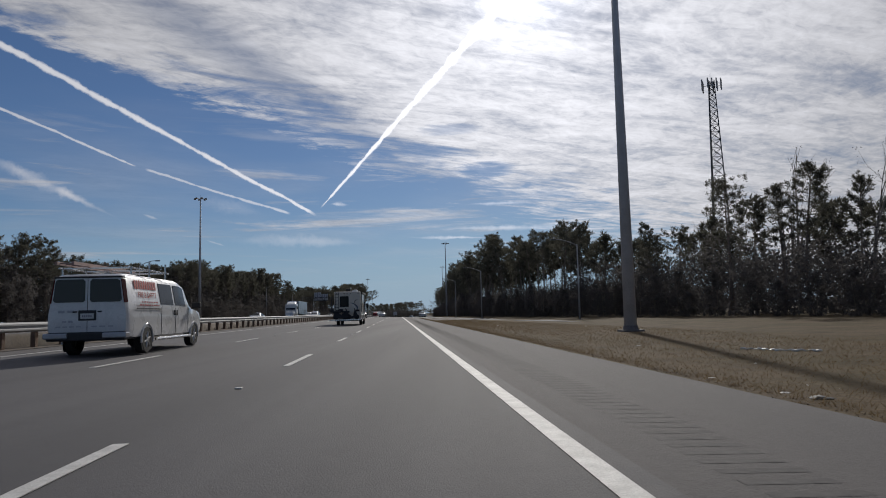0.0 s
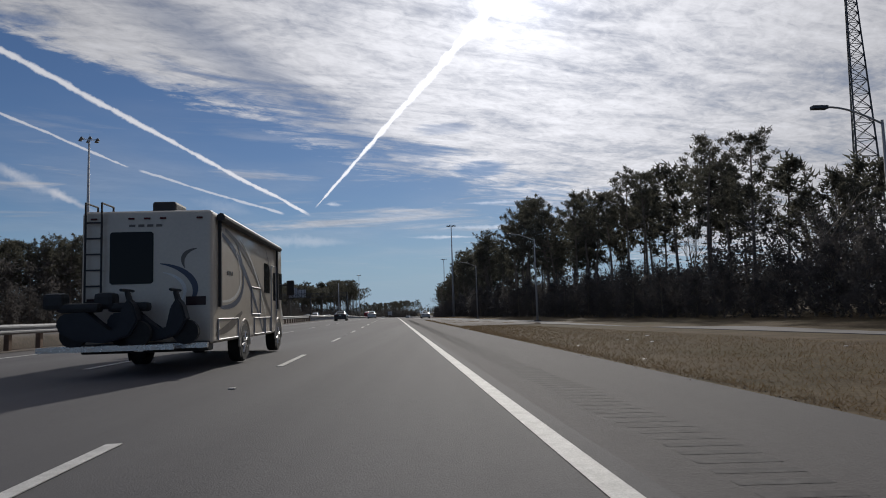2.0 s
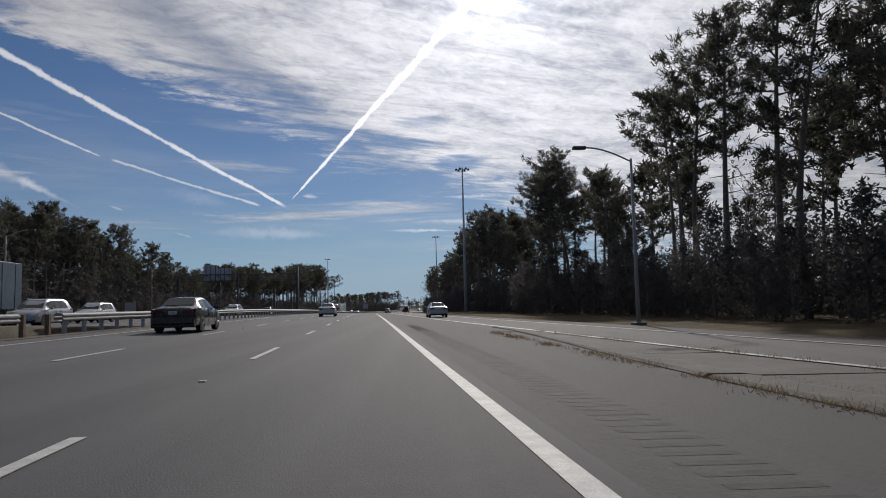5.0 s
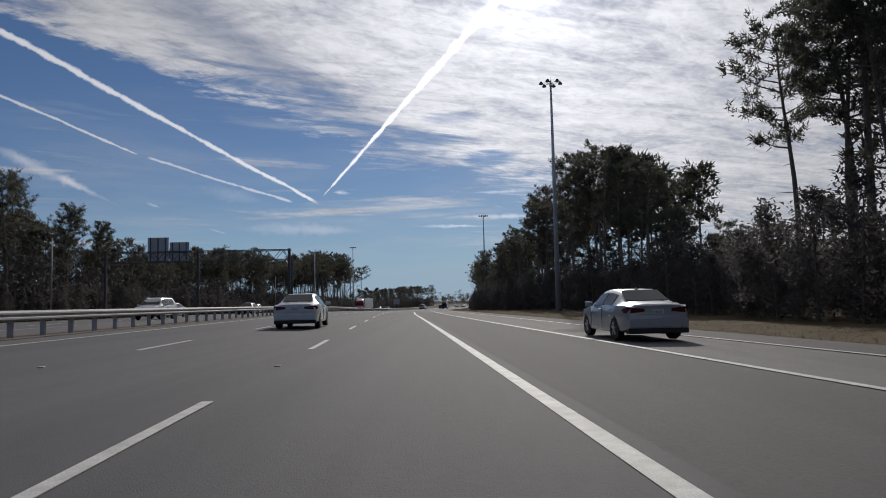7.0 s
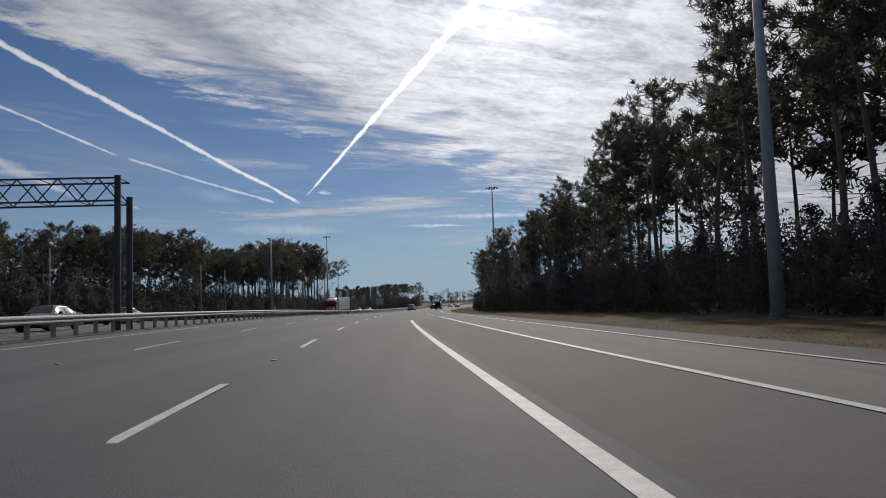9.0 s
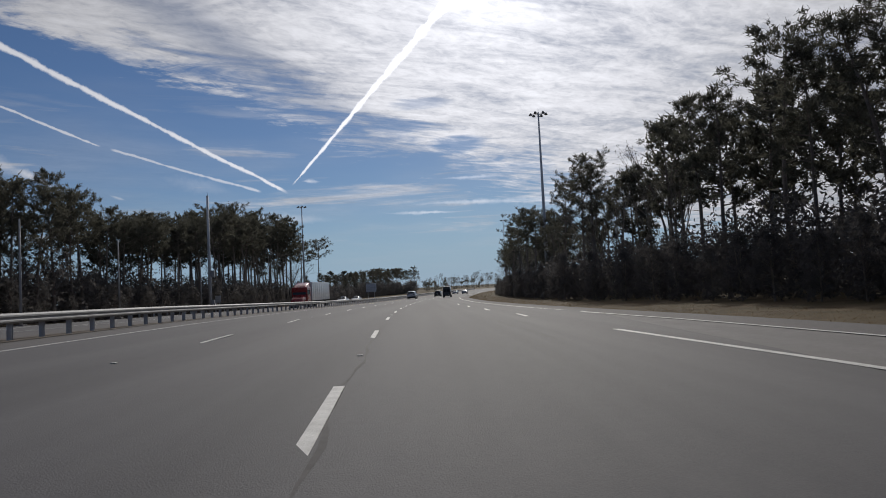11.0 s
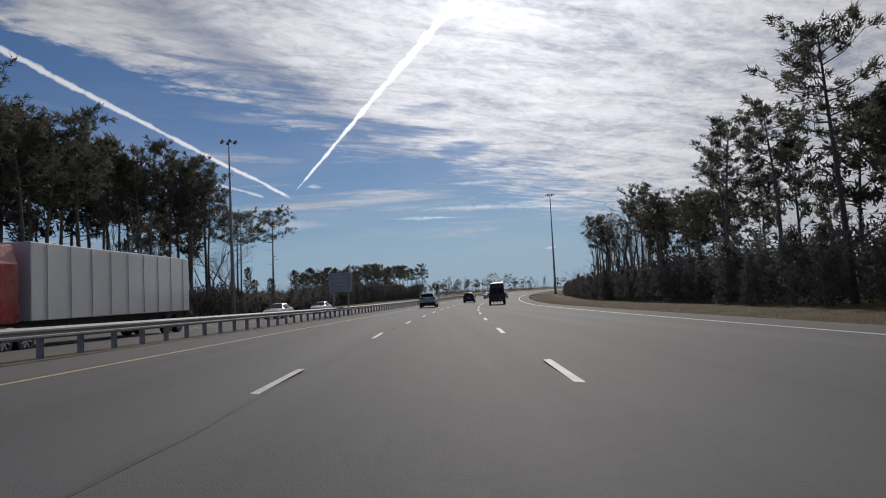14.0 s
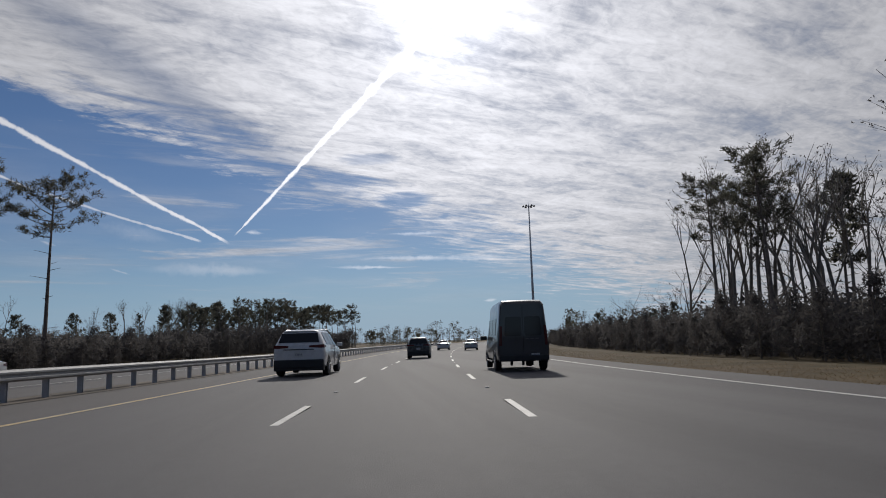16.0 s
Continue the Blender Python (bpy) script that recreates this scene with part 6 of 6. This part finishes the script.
def build_motorhome(s, d):
    """A class A motorhome: beige coach body with sweeping stripes, awning, ladder."""
    L, hw, z0, z1 = 9.0, 1.24, 0.55, 3.30
    rv = thing("motorhome", "beige motorhome with blue and brown sweeping stripes", "motorhome", place(s, d, 0.004) @ Matrix.Diagonal((0.95, 0.95, 0.91, 1)), "traffic")
    bm = bmesh.new()
    box(bm, -hw, hw, 0, L - 0.6, z0, z1)
    bmesh.ops.bevel(bm, geom=list(bm.edges), offset=0.09, segments=3, affect="EDGES", profile=0.5)
    part("body", bm, BEIGE_PAINT, rv)
    sh = Shell(((L - 0.7, 1.22, .5, 1.35, 3.26, 1.16), (L - 0.25, 1.20, .5, 1.35, 3.0, 1.10), (L + 0.05, 1.16, .5, 1.30, 1.9, 1.06), (L + 0.2, 1.05, .52, 1.1, 1.3, .95)))
    sh.body(BEIGE_PAINT, rv, 2, "front_cap")
    slab("windscreen", [(1.0, L + 0.10, 1.55), (-1.0, L + 0.10, 1.55), (-1.0, L - 0.18, 2.85), (1.0, L - 0.18, 2.85)], GLASS, rv, 0.03)
    running_gear(rv, hw, 2.9, 7.6, 0.47, 0.30, CHROME, 8, BEIGE_PAINT)
    x = hw + 0.012

    def right(y0, y1, a, b, name, mat, thick=0.02):
        return slab(name, ((x, y0, a), (x, y1, a), (x, y1, b), (x, y0, b)), mat, rv, thick)
    right(5.4, 6.2, 1.75, 2.6, "side_window", GLASS)
    right(7.75, 8.35, 1.6, 2.45, "side_window", GLASS)
    door = right(6.45, 7.25, 0.62, 2.6, "door", BEIGE_PAINT)
    slab("door_window", ((x + 0.008, 6.75, 1.55), (x + 0.008, 7.1, 1.55), (x + 0.008, 7.1, 2.4), (x + 0.008, 6.75, 2.4)), GLASS, door, 0.01)
    bm = bmesh.new()
    for y in (6.45, 7.25):
        tube(bm, (x, y, 0.62), (x, y, 2.6), 0.012, 0.012, 4)
    tube(bm, (x, 6.45, 2.6), (x, 7.25, 2.6), 0.012, 0.012, 4)
    part("door_frame", bm, FADED_INK, door)
    for y0, y1, a, b in ((3.7, 4.8, 1.15, 1.85), (4.0, 5.3, 0.62, 1.05), (0.4, 2.2, 0.62, 1.05), (5.5, 6.3, 0.62, 1.05)):
        bm = bmesh.new()
        for p, q in (((y0, a), (y1, a)), ((y1, a), (y1, b)), ((y1, b), (y0, b)), ((y0, b), (y0, a))):
            tube(bm, (x, p[0], p[1]), (x, q[0], q[1]), 0.014, 0.014, 4)
        part("compartment_door", bm, FADED_INK, rv)
    bm = bmesh.new()
    tube(bm, (hw + 0.09, 0.3, 3.18), (hw + 0.09, 7.4, 3.18), 0.085, 0.085, 10)
    part("awning", bm, TRIM, rv)
    for y in (0.45, 7.3):
        bm = bmesh.new()
        box(bm, hw + 0.01, hw + 0.07, y - 0.04, y + 0.04, 1.3, 3.15)
        part("awning_arm", bm, TRIM, rv)
    # stripes sweep over the flank
    sweeps = (((0.5, 2.9), (2.2, 2.7), (3.8, 1.9), (5.2, 0.62), 0.13, BLUE_INK), ((1.0, 3.0), (3.4, 2.8), (5.4, 1.6), (7.0, 0.8), 0.14, BROWN_INK), ((0.6, 1.3), (2.6, 1.25), (3.4, 1.9), (2.2, 2.75), 0.11, BLUE_INK), ((0.5, 1.42), (2.3, 1.38), (3.0, 1.9), (2.0, 2.6), 0.06, PALE_INK), ((2.4, 2.95), (3.9, 2.6), (4.9, 1.8), (5.6, 1.1), 0.06, PALE_INK), ((0.3, 0.75), (1.2, 0.8), (2.0, 1.0), (2.6, 1.2), 0.14, BROWN_INK), ((5.6, 3.0), (6.3, 2.4), (7.2, 1.7), (8.0, 1.2), 0.09, BROWN_INK))
    lift = 0.004
    for a, b, c, e, w, mat in sweeps:
        verts, faces = [], []
        n = 22
        P = [Vector((0, *q)) for q in (a, b, c, e)]
        lift += 0.0015
        for i in range(n + 1):
            u = i / n
            p = P[0] * (1 - u) ** 3 + P[1] * 3 * u * (1 - u) ** 2 + P[2] * 3 * u * u * (1 - u) + P[3] * u ** 3
            t = (P[1] - P[0]) * (1 - u) ** 2 + (P[2] - P[1]) * 2 * u * (1 - u) + (P[3] - P[2]) * u * u
            nn = Vector((0, -t.z, t.y)).normalized() * w * (0.35 + 1.1 * math.sin(math.pi * min(1, u * 0.9 + 0.05)))
            verts += [Vector((hw + lift, p.y, p.z)) + nn * 0.5, Vector((hw + lift, p.y, p.z)) - nn * 0.5]
        faces = [(2 * i, 2 * i + 1, 2 * i + 3, 2 * i + 2) for i in range(n)]
        part("stripe", mesh_of("stripe", verts, faces, mat), mat, rv)
    print_bars(rv, ((1.2, 1.75, 2.02, 2.11),), INK, lambda a, b, z0, z1: ((x, a, z0), (x, b, z0), (x, b, z1), (x, a, z1)))
    # the tail
    slab("rear_window", ((-0.70, -0.012, 1.84), (-0.66, -0.012, 1.80), (0.08, -0.012, 1.80), (0.12, -0.012, 1.84), (0.12, -0.012, 2.82), (0.08, -0.012, 2.86), (-0.66, -0.012, 2.86), (-0.70, -0.012, 2.82)), DIM_GLASS, rv, 0.02)
    print_bars(rv, ((-0.34, 0.34, 2.96, 3.01),), BROWN_INK, lambda a, b, z0, z1: ((a, -0.01, z0), (b, -0.01, z0), (b, -0.01, z1), (a, -0.01, z1)))
    for a, b, c, e, w, mat in (((0.25, 2.2), (0.9, 2.1), (1.1, 1.6), (0.75, 1.35), 0.10, BLUE_INK), ((0.3, 2.02), (0.7, 1.95), (0.85, 1.6), (0.6, 1.4), 0.06, PALE_INK), ((0.95, 2.5), (0.7, 2.45), (0.62, 2.3), (0.72, 2.1), 0.07, BROWN_INK)):
        verts, n = [], 16
        P = [Vector((q[0], 0, q[1])) for q in (a, b, c, e)]
        for i in range(n + 1):
            u = i / n
            p = P[0] * (1 - u) ** 3 + P[1] * 3 * u * (1 - u) ** 2 + P[2] * 3 * u * u * (1 - u) + P[3] * u ** 3
            t = (P[1] - P[0]) * (1 - u) ** 2 + (P[2] - P[1]) * 2 * u * (1 - u) + (P[3] - P[2]) * u * u
            nn = Vector((-t.z, 0, t.x)).normalized() * w * (0.2 + math.sin(math.pi * u))
            verts += [Vector((p.x, -0.006, p.z)) + nn * 0.5, Vector((p.x, -0.006, p.z)) - nn * 0.5]
        part("stripe", mesh_of("stripe", verts, [(2 * i, 2 * i + 1, 2 * i + 3, 2 * i + 2) for i in range(n)], mat), mat, rv)
    for xx in (-1.0, -0.3, 0.0, 0.3, 1.0):
        bm = bmesh.new()
        box(bm, xx - 0.06, xx + 0.06, -0.03, 0.0, 3.11, 3.15, 0.01)
        part("marker_lamp", bm, TAIL, rv)
    for side in (-1, 1):
        slab("tail_lamp", ((side * 0.93 - 0.19, -0.012, 1.34), (side * 0.93 + 0.19, -0.012, 1.34), (side * 0.93 + 0.19, -0.012, 1.52), (side * 0.93 - 0.19, -0.012, 1.52)), DULL_TAIL, rv, 0.03)
    bm = bmesh.new()
    for xx in (-1.12, -0.82):
        tube(bm, (xx, -0.10, 1.3), (xx, -0.10, 3.45), 0.02, 0.02, 6)
        tube(bm, (xx, -0.10, 3.45), (xx, 0.45, 3.45), 0.02, 0.02, 6)
        tube(bm, (xx, 0.45, 3.45), (xx, 0.45, 3.25), 0.02, 0.02, 6)
    for i in range(6):
        tube(bm, (-1.12, -0.10, 1.45 + i * 0.32), (-0.82, -0.10, 1.45 + i * 0.32), 0.018, 0.018, 6)
    part("ladder", bm, TRIM, rv)
    for y0, y1, zz, mat in ((0.9, 1.7, 3.64, TRIM), (2.0, 3.2, 3.54, WHITE_BOX)):
        bm = bmesh.new()
        shift = 0.0 if mat is TRIM else 0.55
        box(bm, shift - 0.22, shift + 0.26, y0, y1, 3.28, zz, 0.06)
        part("roof_unit", bm, mat, rv)
    for side in (-1, 1):
        bm = bmesh.new()
        box(bm, side * (hw + 0.25) - 0.12, side * (hw + 0.25) + 0.12, 8.5, 8.62, 1.75, 2.25, 0.04)
        tube(bm, (side * hw, 8.5, 2.1), (side * (hw + 0.2), 8.55, 2.1), 0.03, 0.03, 6)
        part("mirror", bm, TRIM, rv)
    bm = bmesh.new()
    box(bm, -hw + 0.05, hw - 0.05, -0.08, 0.3, 0.42, 0.62, 0.04)
    part("bumper", bm, TRIM, rv)
    bm = bmesh.new()
    box(bm, -1.65, 0.75, -0.80, -0.72, 0.50, 0.60)
    box(bm, -1.65, 1.25, -0.40, -0.32, 0.50, 0.60)
    box(bm, -0.08, 0.08, -0.4, 0.1, 0.46, 0.54)
    part("carrier_rack", bm, CHROME, rv)
    # two scooters ride crosswise on the rack
    for x0, y0 in ((-1.02, -0.72), (-0.24, -0.46)):
        sc = thing("motor_scooter", "dark blue motor scooter strapped to a rack", "scooter", place(s, d, 0.004) @ Matrix.Diagonal((0.95, 0.95, 0.91, 1)), "scooters")
        for wx in (x0, x0 + 1.12):
            bm = bmesh.new()
            disc_ring(bm, (wx, y0, 0.58 + 0.24), (0, 1, 0), 0.24, 0.12, 18)
            part("wheel", bm, TYRE, sc)
        bm = bmesh.new()
        prof = ((-0.28, 1.05), (-0.18, 1.22), (0.25, 1.26), (0.50, 1.02), (0.66, 0.86), (0.82, 0.90), (0.86, 1.30), (0.98, 1.48), (1.08, 1.36), (1.16, 1.05), (1.02, 0.78), (0.60, 0.66), (0.10, 0.70), (-0.20, 0.86))
        fa = [bm.verts.new((x0 + px, y0 - 0.15, pz)) for px, pz in prof]
        fb = [bm.verts.new((x0 + px, y0 + 0.15, pz)) for px, pz in prof]
        bm.faces.new(fa), bm.faces.new(fb[::-1])
        for i in range(len(prof)):
            j = (i + 1) % len(prof)
            bm.faces.new((fa[i], fb[i], fb[j], fa[j]))
        bmesh.ops.bevel(bm, geom=list(bm.edges), offset=0.03, segments=2, affect="EDGES")
        part("body", bm, MATT_NAVY, sc)
        bm = bmesh.new()
        tube(bm, (x0 + 0.98, y0, 1.40), (x0 + 0.92, y0, 1.62), 0.06, 0.05, 8)
        tube(bm, (x0 + 0.92, y0 - 0.30, 1.64), (x0 + 0.92, y0 + 0.30, 1.64), 0.028, 0.028, 6)
        part("handlebar", bm, TRIM, sc)
        bm = bmesh.new()
        box(bm, x0 - 0.26, x0 + 0.46, y0 - 0.15, y0 + 0.15, 1.24, 1.42, 0.07)
        part("saddle", bm, TRIM, sc)
        bm = bmesh.new()
        box(bm, x0 - 0.50, x0 - 0.14, y0 - 0.18, y0 + 0.18, 1.30, 1.62, 0.09)
        part("top_case", bm, TRIM, sc)
    return rv


build_motorhome(61.6, 5.8)


def build_lorry(s, d, cab_mat, box_mat, label, turn=180.0):
    """A long-nosed tractor with its trailer; the nose points along the road's y."""
    t = thing("articulated_lorry", label, "truck", place(s, d, 0.004, turn), "traffic")
    bm = bmesh.new()
    box(bm, -1.28, 1.28, 0.0, 14.2, 1.15, 4.05, 0.04)
    trailer = part("trailer", bm, box_mat, t)
    for k in range(9):
        y = 0.8 + k * 1.55
        for side in (-1, 1):
            bm = bmesh.new()
            box(bm, side * 1.29 - 0.01, side * 1.29 + 0.01, y - 0.03, y + 0.03, 1.2, 4.0)
            part("rib", bm, box_mat, trailer)
    bm = bmesh.new()
    box(bm, -0.5, 0.5, 0.2, 18.0, 0.85, 1.12)
    part("chassis", bm, TRIM, t)
    bm = bmesh.new()
    box(bm, -1.2, 1.2, 14.7, 17.2, 1.1, 3.3, 0.12)
    cab = part("cab", bm, cab_mat, t)
    sh = Shell(((14.75, 1.15, 2.9, 3.3, 3.95, .95), (15.8, 1.12, 2.9, 3.3, 3.8, .95), (16.9, 1.0, 2.9, 3.25, 3.4, .9)))
    sh.body(cab_mat, cab, 2, "roof_fairing")
    sh = Shell(((17.1, 1.05, .8, 1.75, 2.05, .95), (18.2, .98, .75, 1.65, 1.85, .82), (19.0, .90, .7, 1.45, 1.62, .7), (19.2, .75, .75, 1.2, 1.35, .5)))
    sh.body(cab_mat, cab, 2, "bonnet")
    slab("windscreen", ((1.0, 17.26, 2.15), (-1.0, 17.26, 2.15), (-0.95, 17.12, 3.05), (0.95, 17.12, 3.05)), GLASS, cab, 0.04)
    for side in (-1, 1):
        q = ((side * 1.215, 16.2, 2.1), (side * 1.215, 17.0, 2.1), (side * 1.215, 17.0, 2.9), (side * 1.215, 16.2, 2.9))
        slab("side_window", q if side > 0 else q[::-1], GLASS, cab, 0.03)
        bm = bmesh.new()
        tube(bm, (side * 0.95, 15.0, 0.75), (side * 0.95, 16.4, 0.75), 0.32, 0.32, 14)
        part("fuel_tank", bm, CHROME, t)
        for y in (1.3, 2.6, 14.4, 15.6, 18.3):
            wheel(t, side * 1.05, y, 0.5, 0.34, 8, CHROME)
        q = ((side * 0.5, 19.1, 1.0), (side * 0.8, 19.0, 1.0), (side * 0.8, 19.0, 1.25), (side * 0.5, 19.1, 1.25))
        slab("headlamp", q[::-1] if side > 0 else q, CLEAR, cab, 0.05)
        bm = bmesh.new()
        box(bm, side * 1.5 - 0.08, side * 1.5 + 0.08, 17.2, 17.3, 2.2, 2.9, 0.03)
        tube(bm, (side * 1.2, 17.1, 2.5), (side * 1.5, 17.2, 2.5), 0.03, 0.03, 6)
        part("mirror", bm, TRIM, cab)
    slab("grille", ((0.5, 19.22, 0.8), (-0.5, 19.22, 0.8), (-0.45, 19.18, 1.35), (0.45, 19.18, 1.35)), CHROME, cab, 0.05)
    bm = bmesh.new()
    box(bm, -1.15, 1.15, 18.9, 19.25, 0.45, 0.78, 0.06)
    part("bumper", bm, CHROME, t)
    return t


build_lorry(168.0, 24.5, WHITE_PAINT, BLUE_BOX, "white lorry cab with a dark blue trailer")
build_lorry(386.5, 21.5, RED_PAINT, WHITE_BOX, "red lorry cab with a white box trailer")


# ---- litter and joints beside the road ----
def litter(s, d, wide, mat, label):
    t = thing("litter", label, "litter", place(s, d, -0.035), "roadside litter")
    bm = bmesh.new()
    bmesh.ops.create_icosphere(bm, subdivisions=2, radius=wide * 0.5)
    for v in bm.verts:
        k = 0.75 + 0.5 * noise.noise(v.co * 9 + Vector((s, d, 0)))
        v.co = Vector((v.co.x * k * 1.3, v.co.y * k, v.co.z * k * 0.35))
    part("scrap", bm, mat, t)


for s, d in ((9.05, -3.85), (9.9, -4.7), (9.35, -4.8), (11.2, -3.85), (21.8, -6.4), (71.4, -7.4), (73.2, -7.2), (66.0, -10.6), (14, -6.1), (50, -5), (57, -7), (70, -4.5), (76, -9), (48, -12), (64, -4.4), (90, -6)):
    litter(s, d, 0.10 + 0.08 * rng.random(), PALE_INK, "pale scrap of litter in dry grass")
for s, d in ((8.4, -3.95), (93, -3.6), (101, -3.8)):
    litter(s, d, 0.35, TRIM, "black shred of tyre on the verge")
bm = bmesh.new()
for i in range(26):
    p = [(j * 0.082, 0.10 * math.sin(j * 0.33) + 0.03 * math.sin(j * 1.9), 0.03 + 0.015 * math.sin(j * 2.3)) for j in (i, i + 1)]
    tube(bm, p[0], p[1], 0.022 + 0.010 * math.sin(i * 1.1), 0.022 + 0.010 * math.sin(i * 1.1 + 1.1), 6)
strap = thing("litter_strap", "long pale strip of litter on grass", "litter", place(18.4, -8.05, -0.03, -56.0))
part("strip", bm, PALE_INK, strap)


def soil_spill(s0, s1, n):
    """Crumbs of soil and dead leaves strewn over the shoulder's edge."""
    k = int(n)
    c = [at(s0 + (s1 - s0) * rng.random(), -3.55 + abs(rng.normal()) * 0.16, 0.004) for i in range(k)]
    ob = new("soil_crumbs", cloud_mesh("soil_crumbs", leaf_cloud([tuple(p) for p in c], [0.04] * k, [5] * k, 0.026, 0.15), SOIL))
    return tagged(ob, "crumbs of soil and dead leaves along the shoulder", "debris", kind="stuff")


soil_spill(-4, 130, 600)
